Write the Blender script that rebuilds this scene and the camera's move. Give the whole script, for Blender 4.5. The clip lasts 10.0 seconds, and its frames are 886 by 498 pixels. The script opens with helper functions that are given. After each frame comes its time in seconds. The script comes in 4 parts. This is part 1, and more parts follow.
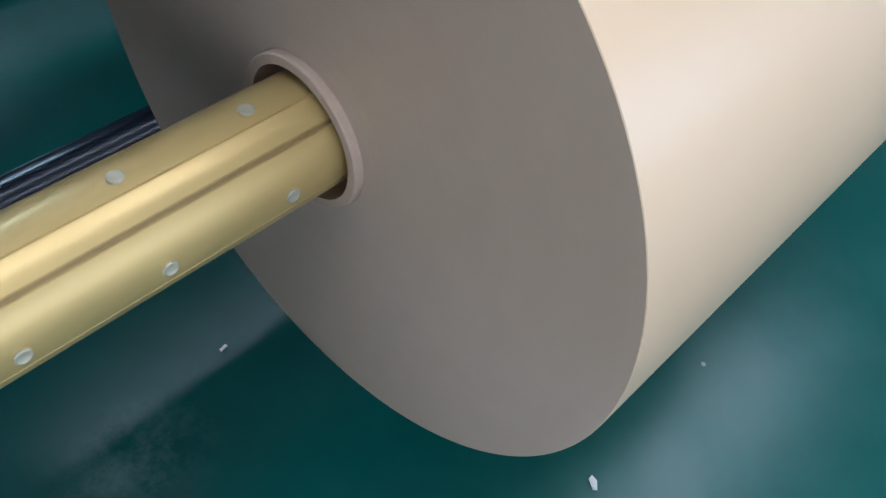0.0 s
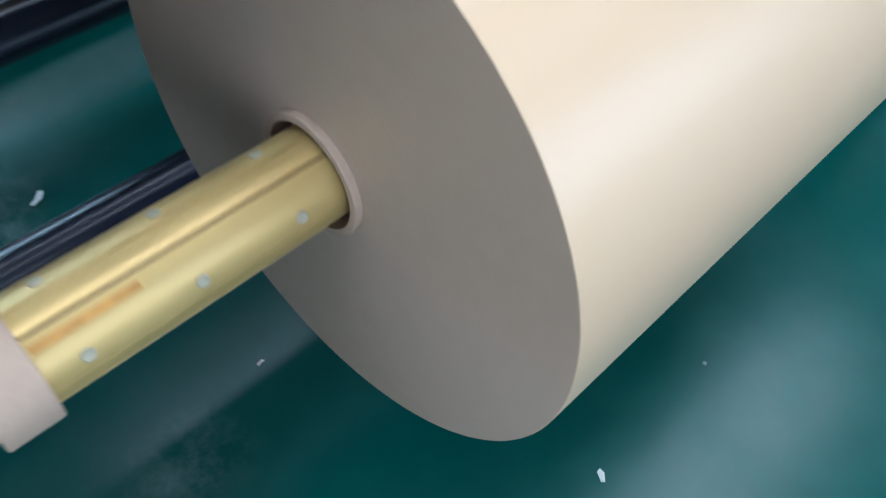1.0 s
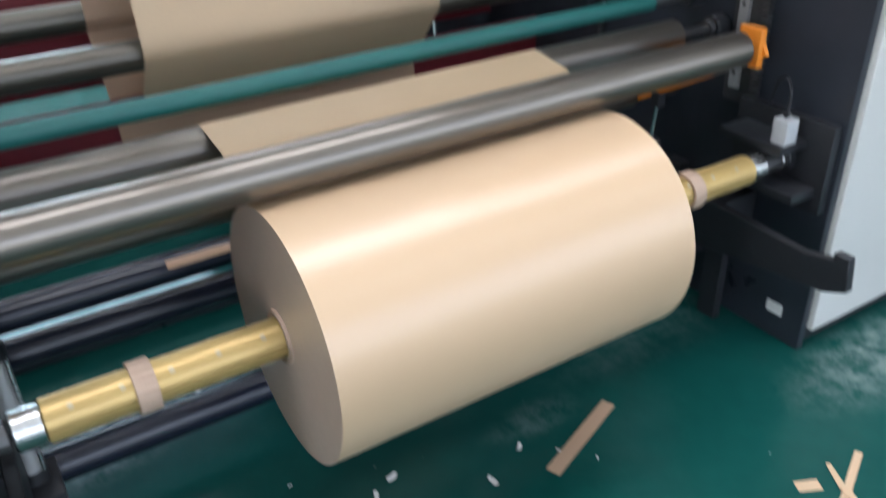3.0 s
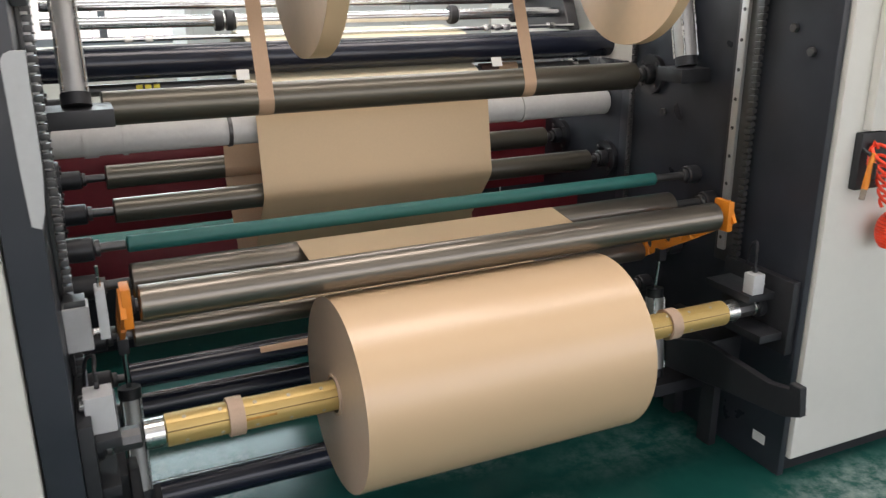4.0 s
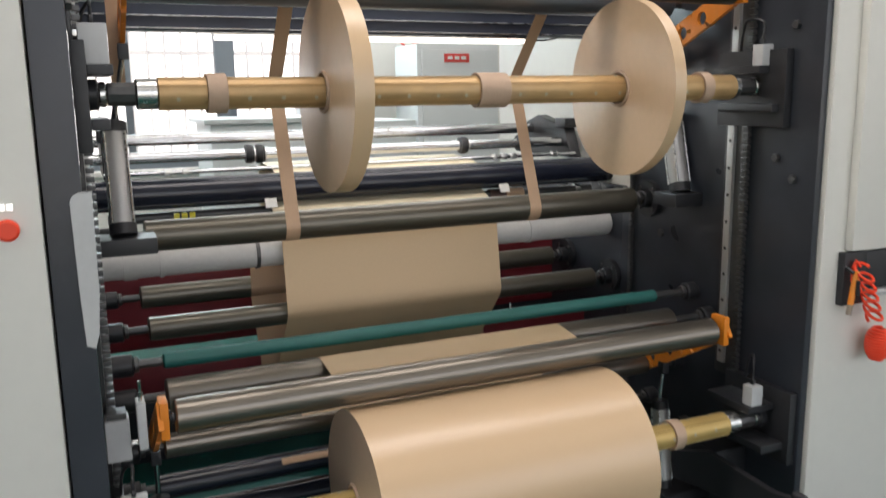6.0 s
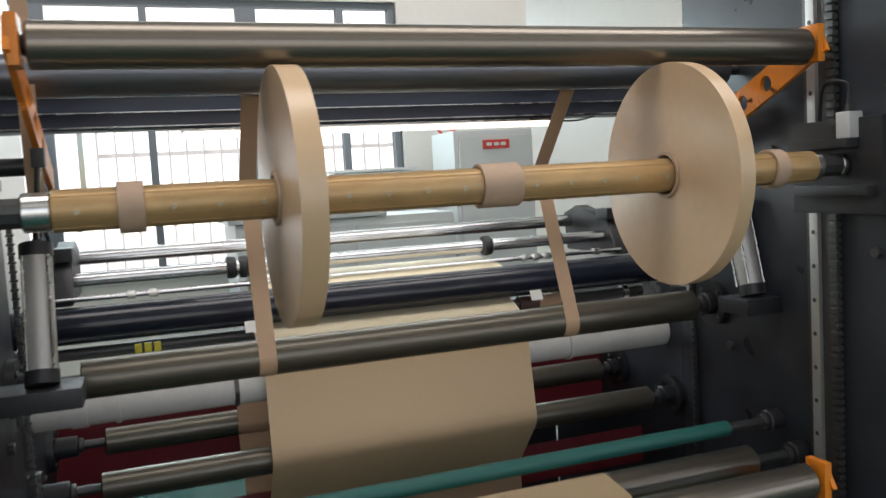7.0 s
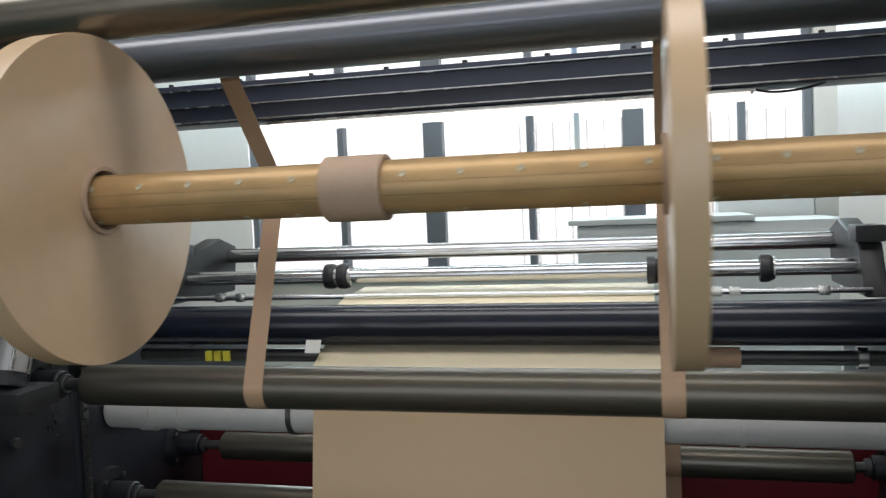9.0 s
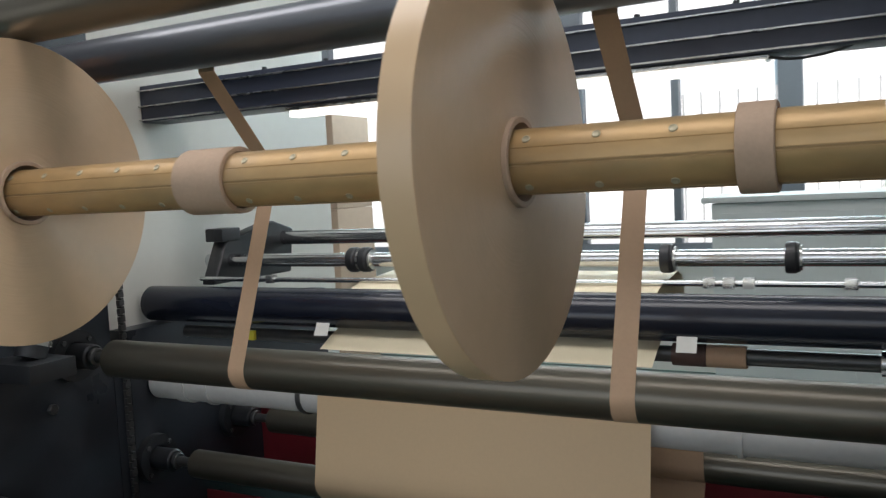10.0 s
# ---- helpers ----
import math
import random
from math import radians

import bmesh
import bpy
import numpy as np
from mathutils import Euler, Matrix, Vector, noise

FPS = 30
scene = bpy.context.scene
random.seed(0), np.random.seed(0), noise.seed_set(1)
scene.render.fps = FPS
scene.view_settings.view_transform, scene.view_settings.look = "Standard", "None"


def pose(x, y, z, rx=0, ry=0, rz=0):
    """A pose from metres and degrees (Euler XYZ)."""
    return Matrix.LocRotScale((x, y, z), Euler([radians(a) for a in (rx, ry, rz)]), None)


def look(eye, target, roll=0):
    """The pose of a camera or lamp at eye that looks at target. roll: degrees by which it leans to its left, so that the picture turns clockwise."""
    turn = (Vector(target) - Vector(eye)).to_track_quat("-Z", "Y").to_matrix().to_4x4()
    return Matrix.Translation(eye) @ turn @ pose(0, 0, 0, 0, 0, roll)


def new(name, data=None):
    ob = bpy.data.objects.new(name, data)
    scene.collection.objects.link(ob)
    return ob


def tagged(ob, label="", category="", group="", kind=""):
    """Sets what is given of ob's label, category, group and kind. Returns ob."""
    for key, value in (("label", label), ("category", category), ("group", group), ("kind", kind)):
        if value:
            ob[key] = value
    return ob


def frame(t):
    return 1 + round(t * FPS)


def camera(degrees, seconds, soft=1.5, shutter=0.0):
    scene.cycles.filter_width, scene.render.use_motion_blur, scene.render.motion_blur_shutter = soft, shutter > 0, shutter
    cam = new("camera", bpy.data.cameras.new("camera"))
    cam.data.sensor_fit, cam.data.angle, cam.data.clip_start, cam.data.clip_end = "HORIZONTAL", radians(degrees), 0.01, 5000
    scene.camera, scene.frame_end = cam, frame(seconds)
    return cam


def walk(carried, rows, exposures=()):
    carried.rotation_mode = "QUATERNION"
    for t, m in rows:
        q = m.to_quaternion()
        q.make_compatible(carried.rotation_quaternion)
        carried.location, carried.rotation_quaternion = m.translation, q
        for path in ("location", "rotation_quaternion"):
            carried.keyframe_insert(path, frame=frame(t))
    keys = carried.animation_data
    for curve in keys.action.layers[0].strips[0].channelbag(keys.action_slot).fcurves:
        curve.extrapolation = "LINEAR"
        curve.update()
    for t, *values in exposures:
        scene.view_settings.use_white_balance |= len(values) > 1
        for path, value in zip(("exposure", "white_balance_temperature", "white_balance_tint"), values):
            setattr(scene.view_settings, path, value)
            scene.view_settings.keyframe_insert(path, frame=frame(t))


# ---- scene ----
cam = camera(56.3, 10.0, soft=1.3, shutter=0.4)
ROWS = [
    (0.0, -0.2263, -0.2719, 0.9052, 36.348, -8.205, -44.621),
    (0.5, -0.1986, -0.2642, 0.8724, 35.597, -7.241, -45.214),
    (1.0, -0.2477, -0.3287, 0.9868, 37.420, -4.666, -44.799),
    (1.5, -0.3187, -0.4894, 1.2003, 40.571, -2.501, -41.460),
    (2.0, -0.2902, -0.8192, 1.3059, 45.176, -2.370, -36.761),
    (2.5, -0.2766, -1.0309, 1.3498, 48.904, -0.203, -35.149),
    (3.0, -0.3726, -1.1721, 1.4043, 59.761, 1.501, -32.209),
    (3.2, -0.4142, -1.2353, 1.4330, 64.726, 1.626, -30.501),
    (4.3, -0.5396, -1.8738, 1.5128, 71.713, 0.213, -23.724),
    (4.5, -0.5710, -1.9053, 1.4961, 69.481, 0.029, -23.685),
    (5.0, -0.6494, -1.9514, 1.4600, 67.085, -0.093, -24.660),
    (5.5, -0.6528, -1.9797, 1.4781, 72.185, 0.118, -24.892),
    (5.8, -0.6169, -1.9405, 1.5369, 77.398, 0.598, -24.436),
    (6.2, -0.5211, -1.8216, 1.5764, 80.554, 1.003, -23.070),
    (7.3, -0.0796, -1.3959, 1.5883, 86.416, 3.595, -17.352),
    (7.5, 0.0608, -1.3819, 1.5898, 86.601, 2.569, -13.662),
    (8.0, 0.3452, -1.2950, 1.5663, 86.590, 2.066, -3.082),
    (8.5, 0.5195, -1.0639, 1.5696, 86.616, 1.939, 6.653),
    (9.0, 0.8283, -0.9839, 1.5474, 86.861, 2.364, 14.074),
    (9.5, 1.1452, -0.9522, 1.5545, 86.794, 2.633, 21.797),
    (10.0, 1.2407, -0.7783, 1.5503, 85.678, 2.887, 27.405),
]
walk(cam, [(t, pose(*r)) for t, *r in ROWS],
     exposures=[(0.0, 0.52, 5300, 12), (1.0, 0.65, 5150, 8), (1.5, 0.36, 5200, 10), (2.5, 0.62, 5500, 13), (3.2, 0.58, 6100, 16), (4.5, 0.1, 7300, 20), (5.0, 0.4, 7300, 20), (5.5, 0.36, 7000, 18), (6.0, -0.05, 6900, 17), (7.5, -0.4, 6700, 14), (10.0, -0.46, 6500, 13)])

# ---- light ----
world = bpy.data.worlds.new("daylight")
scene.world = world
world.use_nodes = True
wn = world.node_tree
sky = wn.nodes.new("ShaderNodeTexSky")
sky.sky_type, sky.sun_disc = "NISHITA", False
sky.sun_elevation, sky.sun_rotation = radians(60), radians(196)
wn.links.new(sky.outputs[0], wn.nodes["Background"].inputs[0])
wn.nodes["Background"].inputs[1].default_value = 0.14


def lamp(kind, name, place, energy, color, **more):
    data = bpy.data.lights.new(name, kind)
    data.energy, data.color = energy, color
    for key, value in more.items():
        if key == "size":
            data.shape, data.size, data.size_y = "RECTANGLE", value[0], value[1]
        elif key == "angle":
            data.angle = value
    ob = new(name, data)
    ob.matrix_world = place
    return ob


lamp("SUN", "sun", look((0, -14, 26), (4, 0, 0)), 5.0, (1, 0.95, 0.88), angle=radians(0.6))
# daylight in the opening behind the camera and at the far windows, added fills, the two rows of unseen ceiling tubes,
# the machine's own light bar
lamp("AREA", "window_light_south", look((2.5, -6.95, 2.4), (2.5, 0, 1.6)), 225, (0.95, 0.98, 1.0), size=(13.0, 3.6))
# added fill in the west opening, brightening the roll's end face
lamp("AREA", "window_light_west", look((-7.95, -1.0, 2.3), (0, -1.0, 1.4)), 130, (0.93, 0.97, 1.0), size=(7.0, 2.2))
lamp("AREA", "window_light_north", look((0.0, 5.7, 2.78), (0.0, 0.7, 0.2)), 205, (0.66, 0.92, 1.0), size=(8.0, 0.75))
# added overhead fill in front, brightening the floor
lamp("AREA", "tube_light_front", look((1.5, -3.2, 4.5), (1.5, -3.2, 0)), 45, (1.0, 0.97, 0.93), size=(11.0, 1.2))
lamp("AREA", "tube_light_middle", look((0.6, -0.2, 4.45), (0.6, -0.2, 0)), 170, (1.0, 0.98, 0.96), size=(8.0, 1.1))
lamp("AREA", "tube_light_rear", look((0.5, 4.8, 4.45), (0.5, 4.8, 0)), 150, (0.97, 0.98, 1.0), size=(9.0, 1.0))
lamp("AREA", "light_bar", pose(0.465, 1.0125, 1.7505, 0, 0, 0), 1.5, (0.97, 0.98, 1.0), size=(1.16, 0.035))


# ---- materials ----
def mat(name, color, rough=0.5, metal=0.0, spread=0.12, scale=3.0, grain=60.0, bump=0.02, blotches=0.0, blotch=(0.1, 0.09, 0.08), spec=0.5, stretch=(1, 1, 1), coat=0.0, rand=0.0, wear=0.08):
    """A surface with broad and fine variation of colour and gloss, fine relief and irregular blotches: stains, or sheen
    put into the colour.
    """
    m = bpy.data.materials.new(name)
    m.use_nodes = True
    t = m.node_tree
    n, k = t.nodes, t.links
    b = n["Principled BSDF"]
    b.inputs["Metallic"].default_value = metal
    b.inputs["Specular IOR Level"].default_value = spec
    b.inputs["Coat Weight"].default_value, b.inputs["Coat Roughness"].default_value = coat, 0.07
    co = n.new("ShaderNodeTexCoord")
    mp = n.new("ShaderNodeMapping")
    mp.inputs["Scale"].default_value = stretch
    k.new(co.outputs["Object"], mp.inputs[0])
    broad, fine = n.new("ShaderNodeTexNoise"), n.new("ShaderNodeTexNoise")
    broad.inputs["Scale"].default_value, broad.inputs["Detail"].default_value = scale, 5
    fine.inputs["Scale"].default_value, fine.inputs["Detail"].default_value = grain, 4
    for tex in (broad, fine):
        k.new(mp.outputs[0], tex.inputs["Vector"])
    add = n.new("ShaderNodeMath")
    add.operation = "ADD"
    k.new(broad.outputs[0], add.inputs[0])
    k.new(fine.outputs[0], add.inputs[1])
    span = n.new("ShaderNodeMapRange")
    span.inputs[1].default_value, span.inputs[2].default_value = 0.6, 1.4
    span.inputs[3].default_value, span.inputs[4].default_value = 1 - spread, 1 + spread
    k.new(add.outputs[0], span.inputs[0])
    last = span.outputs[0]
    if rand:
        info = n.new("ShaderNodeObjectInfo")
        rr = n.new("ShaderNodeMapRange")
        rr.inputs[3].default_value, rr.inputs[4].default_value = 1 - rand, 1 + rand
        k.new(info.outputs["Random"], rr.inputs[0])
        mul0 = n.new("ShaderNodeMath")
        mul0.operation = "MULTIPLY"
        k.new(last, mul0.inputs[0])
        k.new(rr.outputs[0], mul0.inputs[1])
        last = mul0.outputs[0]
    mul = n.new("ShaderNodeVectorMath")
    mul.operation = "SCALE"
    mul.inputs[0].default_value = color
    k.new(last, mul.inputs["Scale"])
    out = mul.outputs[0]
    if blotches:
        st = n.new("ShaderNodeTexNoise")
        st.inputs["Scale"].default_value, st.inputs["Detail"].default_value, st.inputs["Roughness"].default_value = scale * 1.7, 8, 0.65
        k.new(mp.outputs[0], st.inputs["Vector"])
        sm = n.new("ShaderNodeMapRange")
        sm.inputs[1].default_value, sm.inputs[2].default_value, sm.inputs[4].default_value = 0.54, 0.72, blotches
        k.new(st.outputs[0], sm.inputs[0])
        mix = n.new("ShaderNodeMix")
        mix.data_type = "RGBA"
        k.new(sm.outputs[0], mix.inputs[0])
        k.new(out, mix.inputs[6])
        mix.inputs[7].default_value = (*blotch, 1)
        out = mix.outputs[2]
    k.new(out, b.inputs["Base Color"])
    rg = n.new("ShaderNodeMapRange")
    rg.inputs[1].default_value, rg.inputs[2].default_value = 0.6, 1.4
    rg.inputs[3].default_value, rg.inputs[4].default_value = max(0.02, rough - wear), min(1, rough + wear)
    k.new(add.outputs[0], rg.inputs[0])
    k.new(rg.outputs[0], b.inputs["Roughness"])
    if bump:
        bp = n.new("ShaderNodeBump")
        bp.inputs["Strength"].default_value, bp.inputs["Distance"].default_value = bump, 0.01
        k.new(fine.outputs[0], bp.inputs["Height"])
        k.new(bp.outputs[0], b.inputs["Normal"])
    return m


def glow(name, color, strength):
    m = bpy.data.materials.new(name)
    m.use_nodes = True
    b = m.node_tree.nodes["Principled BSDF"]
    b.inputs["Base Color"].default_value = (0.8, 0.8, 0.8, 1)
    b.inputs["Emission Color"].default_value = (*color, 1)
    b.inputs["Emission Strength"].default_value = strength
    return m


def edge_paper(name, color):
    """The wound edges of paper: fine concentric layers that spread the gloss along the radius."""
    m = mat(name, color, 0.5, spread=0.06, scale=2.5, grain=40, bump=0.01)
    t = m.node_tree
    n, k = t.nodes, t.links
    b = n["Principled BSDF"]
    co = n.new("ShaderNodeTexCoord")
    sep = n.new("ShaderNodeSeparateXYZ")
    k.new(co.outputs["Object"], sep.inputs[0])
    comb = n.new("ShaderNodeCombineXYZ")
    k.new(sep.outputs[1], comb.inputs[1])
    k.new(sep.outputs[2], comb.inputs[2])
    ln = n.new("ShaderNodeVectorMath")
    ln.operation = "LENGTH"
    k.new(comb.outputs[0], ln.inputs[0])
    rings = n.new("ShaderNodeTexNoise")
    rings.noise_dimensions = "1D"
    rings.inputs["Scale"].default_value, rings.inputs["Detail"].default_value = 220, 4
    k.new(ln.outputs["Value"], rings.inputs["W"])
    bp = n.new("ShaderNodeBump")
    bp.inputs["Strength"].default_value, bp.inputs["Distance"].default_value = 0.12, 0.002
    k.new(rings.outputs[0], bp.inputs["Height"])
    k.new(bp.outputs[0], b.inputs["Normal"])
    tan = n.new("ShaderNodeTangent")
    tan.direction_type, tan.axis = "RADIAL", "X"
    k.new(tan.outputs[0], b.inputs["Tangent"])
    b.inputs["Anisotropic"].default_value = 0.92
    b.inputs["Specular IOR Level"].default_value = 0.9
    for link in list(b.inputs["Roughness"].links):
        k.remove(link)
    b.inputs["Roughness"].default_value = 0.37
    return m


KRAFT = mat("kraft_paper", (0.59, 0.415, 0.252), 0.30, spread=0.012, scale=2, grain=30, bump=0.0, spec=0.7, wear=0.0)
KRAFT_EDGE = edge_paper("kraft_paper_edges", (0.47, 0.345, 0.25))
DISC_EDGE = edge_paper("disc_paper_edges", (0.56, 0.395, 0.25))
KRAFT_WEB = mat("kraft_web", (0.60, 0.437, 0.265), 0.55, spread=0.03, scale=2, grain=120, bump=0.01)
CORE = mat("core_board", (0.45, 0.32, 0.23), 0.7, spread=0.08, scale=20, grain=200, bump=0.05)
CORE_IN = mat("core_bore", (0.25, 0.2, 0.16), 0.75, spread=0.1, scale=20, grain=200, bump=0.05)
CREAM = mat("cream_web", (0.72, 0.64, 0.46), 0.55, spread=0.03, scale=2, grain=120, bump=0.01)
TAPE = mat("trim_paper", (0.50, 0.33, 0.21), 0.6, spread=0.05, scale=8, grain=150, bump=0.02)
GOLD = mat("gold_anodised", (0.54, 0.375, 0.135), 0.38, metal=0.4, spread=0.12, scale=9, grain=45, bump=0.015, stretch=(0.25, 1, 1), blotches=0.25, blotch=(0.42, 0.3, 0.1))
GROOVE = mat("groove_dirt", (0.23, 0.15, 0.05), 0.6, spread=0.2, scale=30, grain=100)
GROOVE_FAINT = mat("groove_faint", (0.34, 0.225, 0.105), 0.6, spread=0.2, scale=30, grain=100)
RUST = mat("orange_stain", (0.50, 0.25, 0.05), 0.6, spread=0.25, scale=30, grain=100)
SILVER = mat("brushed_steel", (0.62, 0.62, 0.6), 0.27, metal=1.0, spread=0.05, scale=12, grain=80, bump=0.0, stretch=(0.3, 1, 1), wear=0.02)
RAIL = mat("rail_steel", (0.58, 0.58, 0.57), 0.38, metal=0.7, spread=0.05, scale=6, grain=80, bump=0.0, wear=0.03)
BARREL = mat("anodised_barrel", (0.46, 0.46, 0.45), 0.42, metal=0.5, spread=0.04, scale=6, grain=60, bump=0.0, wear=0.02)
CHROME = mat("chrome", (0.66, 0.67, 0.68), 0.2, metal=1.0, spread=0.03, scale=8, grain=50, bump=0.0, wear=0.01, stretch=(0.1, 1, 1))
# browner, more matte gold; the blotches put blurred reflections into its colour
GOLD_BROWN = mat("gold_anodised_brown", (0.47, 0.305, 0.14), 0.42, metal=0.35, spread=0.2, scale=5, grain=40, bump=0.015, stretch=(0.4, 1, 1), blotches=0.55, blotch=(0.40, 0.29, 0.19))
BUTTON = mat("button_metal", (0.45, 0.40, 0.28), 0.45, metal=0.3, spread=0.05, scale=30, grain=100)
DARKSTEEL = mat("dark_steel", (0.10, 0.10, 0.10), 0.38, metal=0.7, spread=0.15, scale=14, grain=90)
# the paler blotches paint the gloss patches of the black plates
BLACKPLATE = mat("black_paint", (0.026, 0.030, 0.038), 0.34, spread=0.25, scale=3, grain=9, bump=0.05, blotches=0.3, blotch=(0.055, 0.058, 0.066), wear=0.1)
BLACKPART = mat("black_part", (0.018, 0.019, 0.022), 0.45, spread=0.2, scale=10, grain=60, blotches=0.15, blotch=(0.06, 0.06, 0.06))
BLACKROLL = mat("black_rubber_roller", (0.012, 0.015, 0.026), 0.22, spread=0.2, scale=5, grain=40, bump=0.0, stretch=(0.3, 1, 1), wear=0.03)
# darker copy of the grey roller, dark overhead reflections put into its colour
GREYROLL_SHADED = mat("grey_roller_shaded", (0.125, 0.112, 0.088), 0.36, metal=0.7, spread=0.05, scale=3, grain=200, bump=0.0, stretch=(0.1, 1, 1), wear=0.02, coat=0.2)
GREYROLL = mat("grey_anodised_roller", (0.19, 0.168, 0.138), 0.32, metal=0.85, spread=0.05, scale=3, grain=200, bump=0.0, stretch=(0.1, 1, 1), wear=0.02, coat=0.35)
DARKROLL = mat("dark_anodised_roller", (0.17, 0.18, 0.205), 0.34, metal=0.7, spread=0.05, scale=3, grain=200, bump=0.0, stretch=(0.1, 1, 1), wear=0.02, coat=0.35)
NAVY = mat("navy_beam_paint", (0.035, 0.042, 0.066), 0.36, spread=0.1, scale=4, grain=60, bump=0.01)
GREEN = mat("green_sleeve", (0.012, 0.115, 0.10), 0.5, spread=0.1, scale=8, grain=60, bump=0.02)
RED = mat("maroon_paint", (0.19, 0.018, 0.026), 0.45, spread=0.12, scale=6, grain=50)
ORANGE = mat("orange_paint", (0.72, 0.22, 0.015), 0.42, spread=0.08, scale=10, grain=60, blotches=0.2, blotch=(0.5, 0.28, 0.12))
WHITE = mat("cream_white_paint", (0.66, 0.65, 0.60), 0.42, spread=0.025, scale=1.2, grain=30, bump=0.01, blotches=0.16, blotch=(0.50, 0.48, 0.42))
WHITEBLK = mat("white_enamel", (0.48, 0.49, 0.49), 0.4, spread=0.05, scale=10, grain=60, blotches=0.25, blotch=(0.35, 0.34, 0.32))
TUBEWHITE = mat("wrapped_white_tube", (0.52, 0.52, 0.505), 0.5, spread=0.06, scale=10, grain=80, bump=0.03)
REDPLASTIC = mat("red_plastic", (0.85, 0.06, 0.02), 0.35, spread=0.05, scale=10, grain=60)
SIGNRED = mat("sign_red", (0.65, 0.05, 0.04), 0.4, spread=0.05, scale=10, grain=60)
YELLOW = mat("yellow_tape", (0.75, 0.66, 0.06), 0.5, spread=0.08, scale=10, grain=60)
SCREEN = mat("dark_screen", (0.05, 0.055, 0.06), 0.15, spread=0.05, scale=5, grain=60)
PLASTER = mat("plaster", (0.68, 0.66, 0.61), 0.8, spread=0.03, scale=0.8, grain=20, bump=0.04)
CEIL = mat("ceiling_sheet", (0.6, 0.6, 0.58), 0.7, spread=0.03, scale=0.8, grain=20, bump=0.02)
ALU = mat("window_alu", (0.16, 0.18, 0.2), 0.45, metal=0.3, spread=0.06, scale=6, grain=60)
SHUTTER = mat("shutter_grey", (0.36, 0.38, 0.38), 0.5, spread=0.05, scale=3, grain=40)
FACADE_GLOW = mat("pale_facade_glow", (0.8, 0.8, 0.78), 0.85, spread=0.05, scale=0.1, grain=3)
PALEGLOW = mat("far_pane_glow", (0.62, 0.65, 0.66), 0.3, spread=0.08, scale=0.3, grain=3)
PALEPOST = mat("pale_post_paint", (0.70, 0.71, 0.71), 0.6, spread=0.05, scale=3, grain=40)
GROUND_GLOW = mat("outside_paving_glow", (0.42, 0.41, 0.39), 0.9, spread=0.1, scale=0.3, grain=5)
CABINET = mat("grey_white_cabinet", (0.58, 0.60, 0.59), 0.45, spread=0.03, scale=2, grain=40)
# glow added to the outside surfaces, standing in for overexposed daylight
for _m in (FACADE_GLOW, PALEGLOW, GROUND_GLOW):
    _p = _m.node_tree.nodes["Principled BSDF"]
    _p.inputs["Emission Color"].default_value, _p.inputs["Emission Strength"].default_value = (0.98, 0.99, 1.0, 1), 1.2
DARKCORE = mat("dark_core_board", (0.10, 0.055, 0.045), 0.6, spread=0.1, scale=10, grain=60)
PAPERBIT = mat("white_paper_bit", (0.72, 0.72, 0.68), 0.6, spread=0.05, scale=20, grain=100)
LEDGLOW = glow("led_light", (1.0, 0.97, 0.9), 2.2)
GLASS = bpy.data.materials.new("pane_glass")
GLASS.use_nodes = True
_b = GLASS.node_tree.nodes["Principled BSDF"]
_b.inputs["Transmission Weight"].default_value, _b.inputs["Roughness"].default_value, _b.inputs["IOR"].default_value = 1.0, 0.02, 1.02


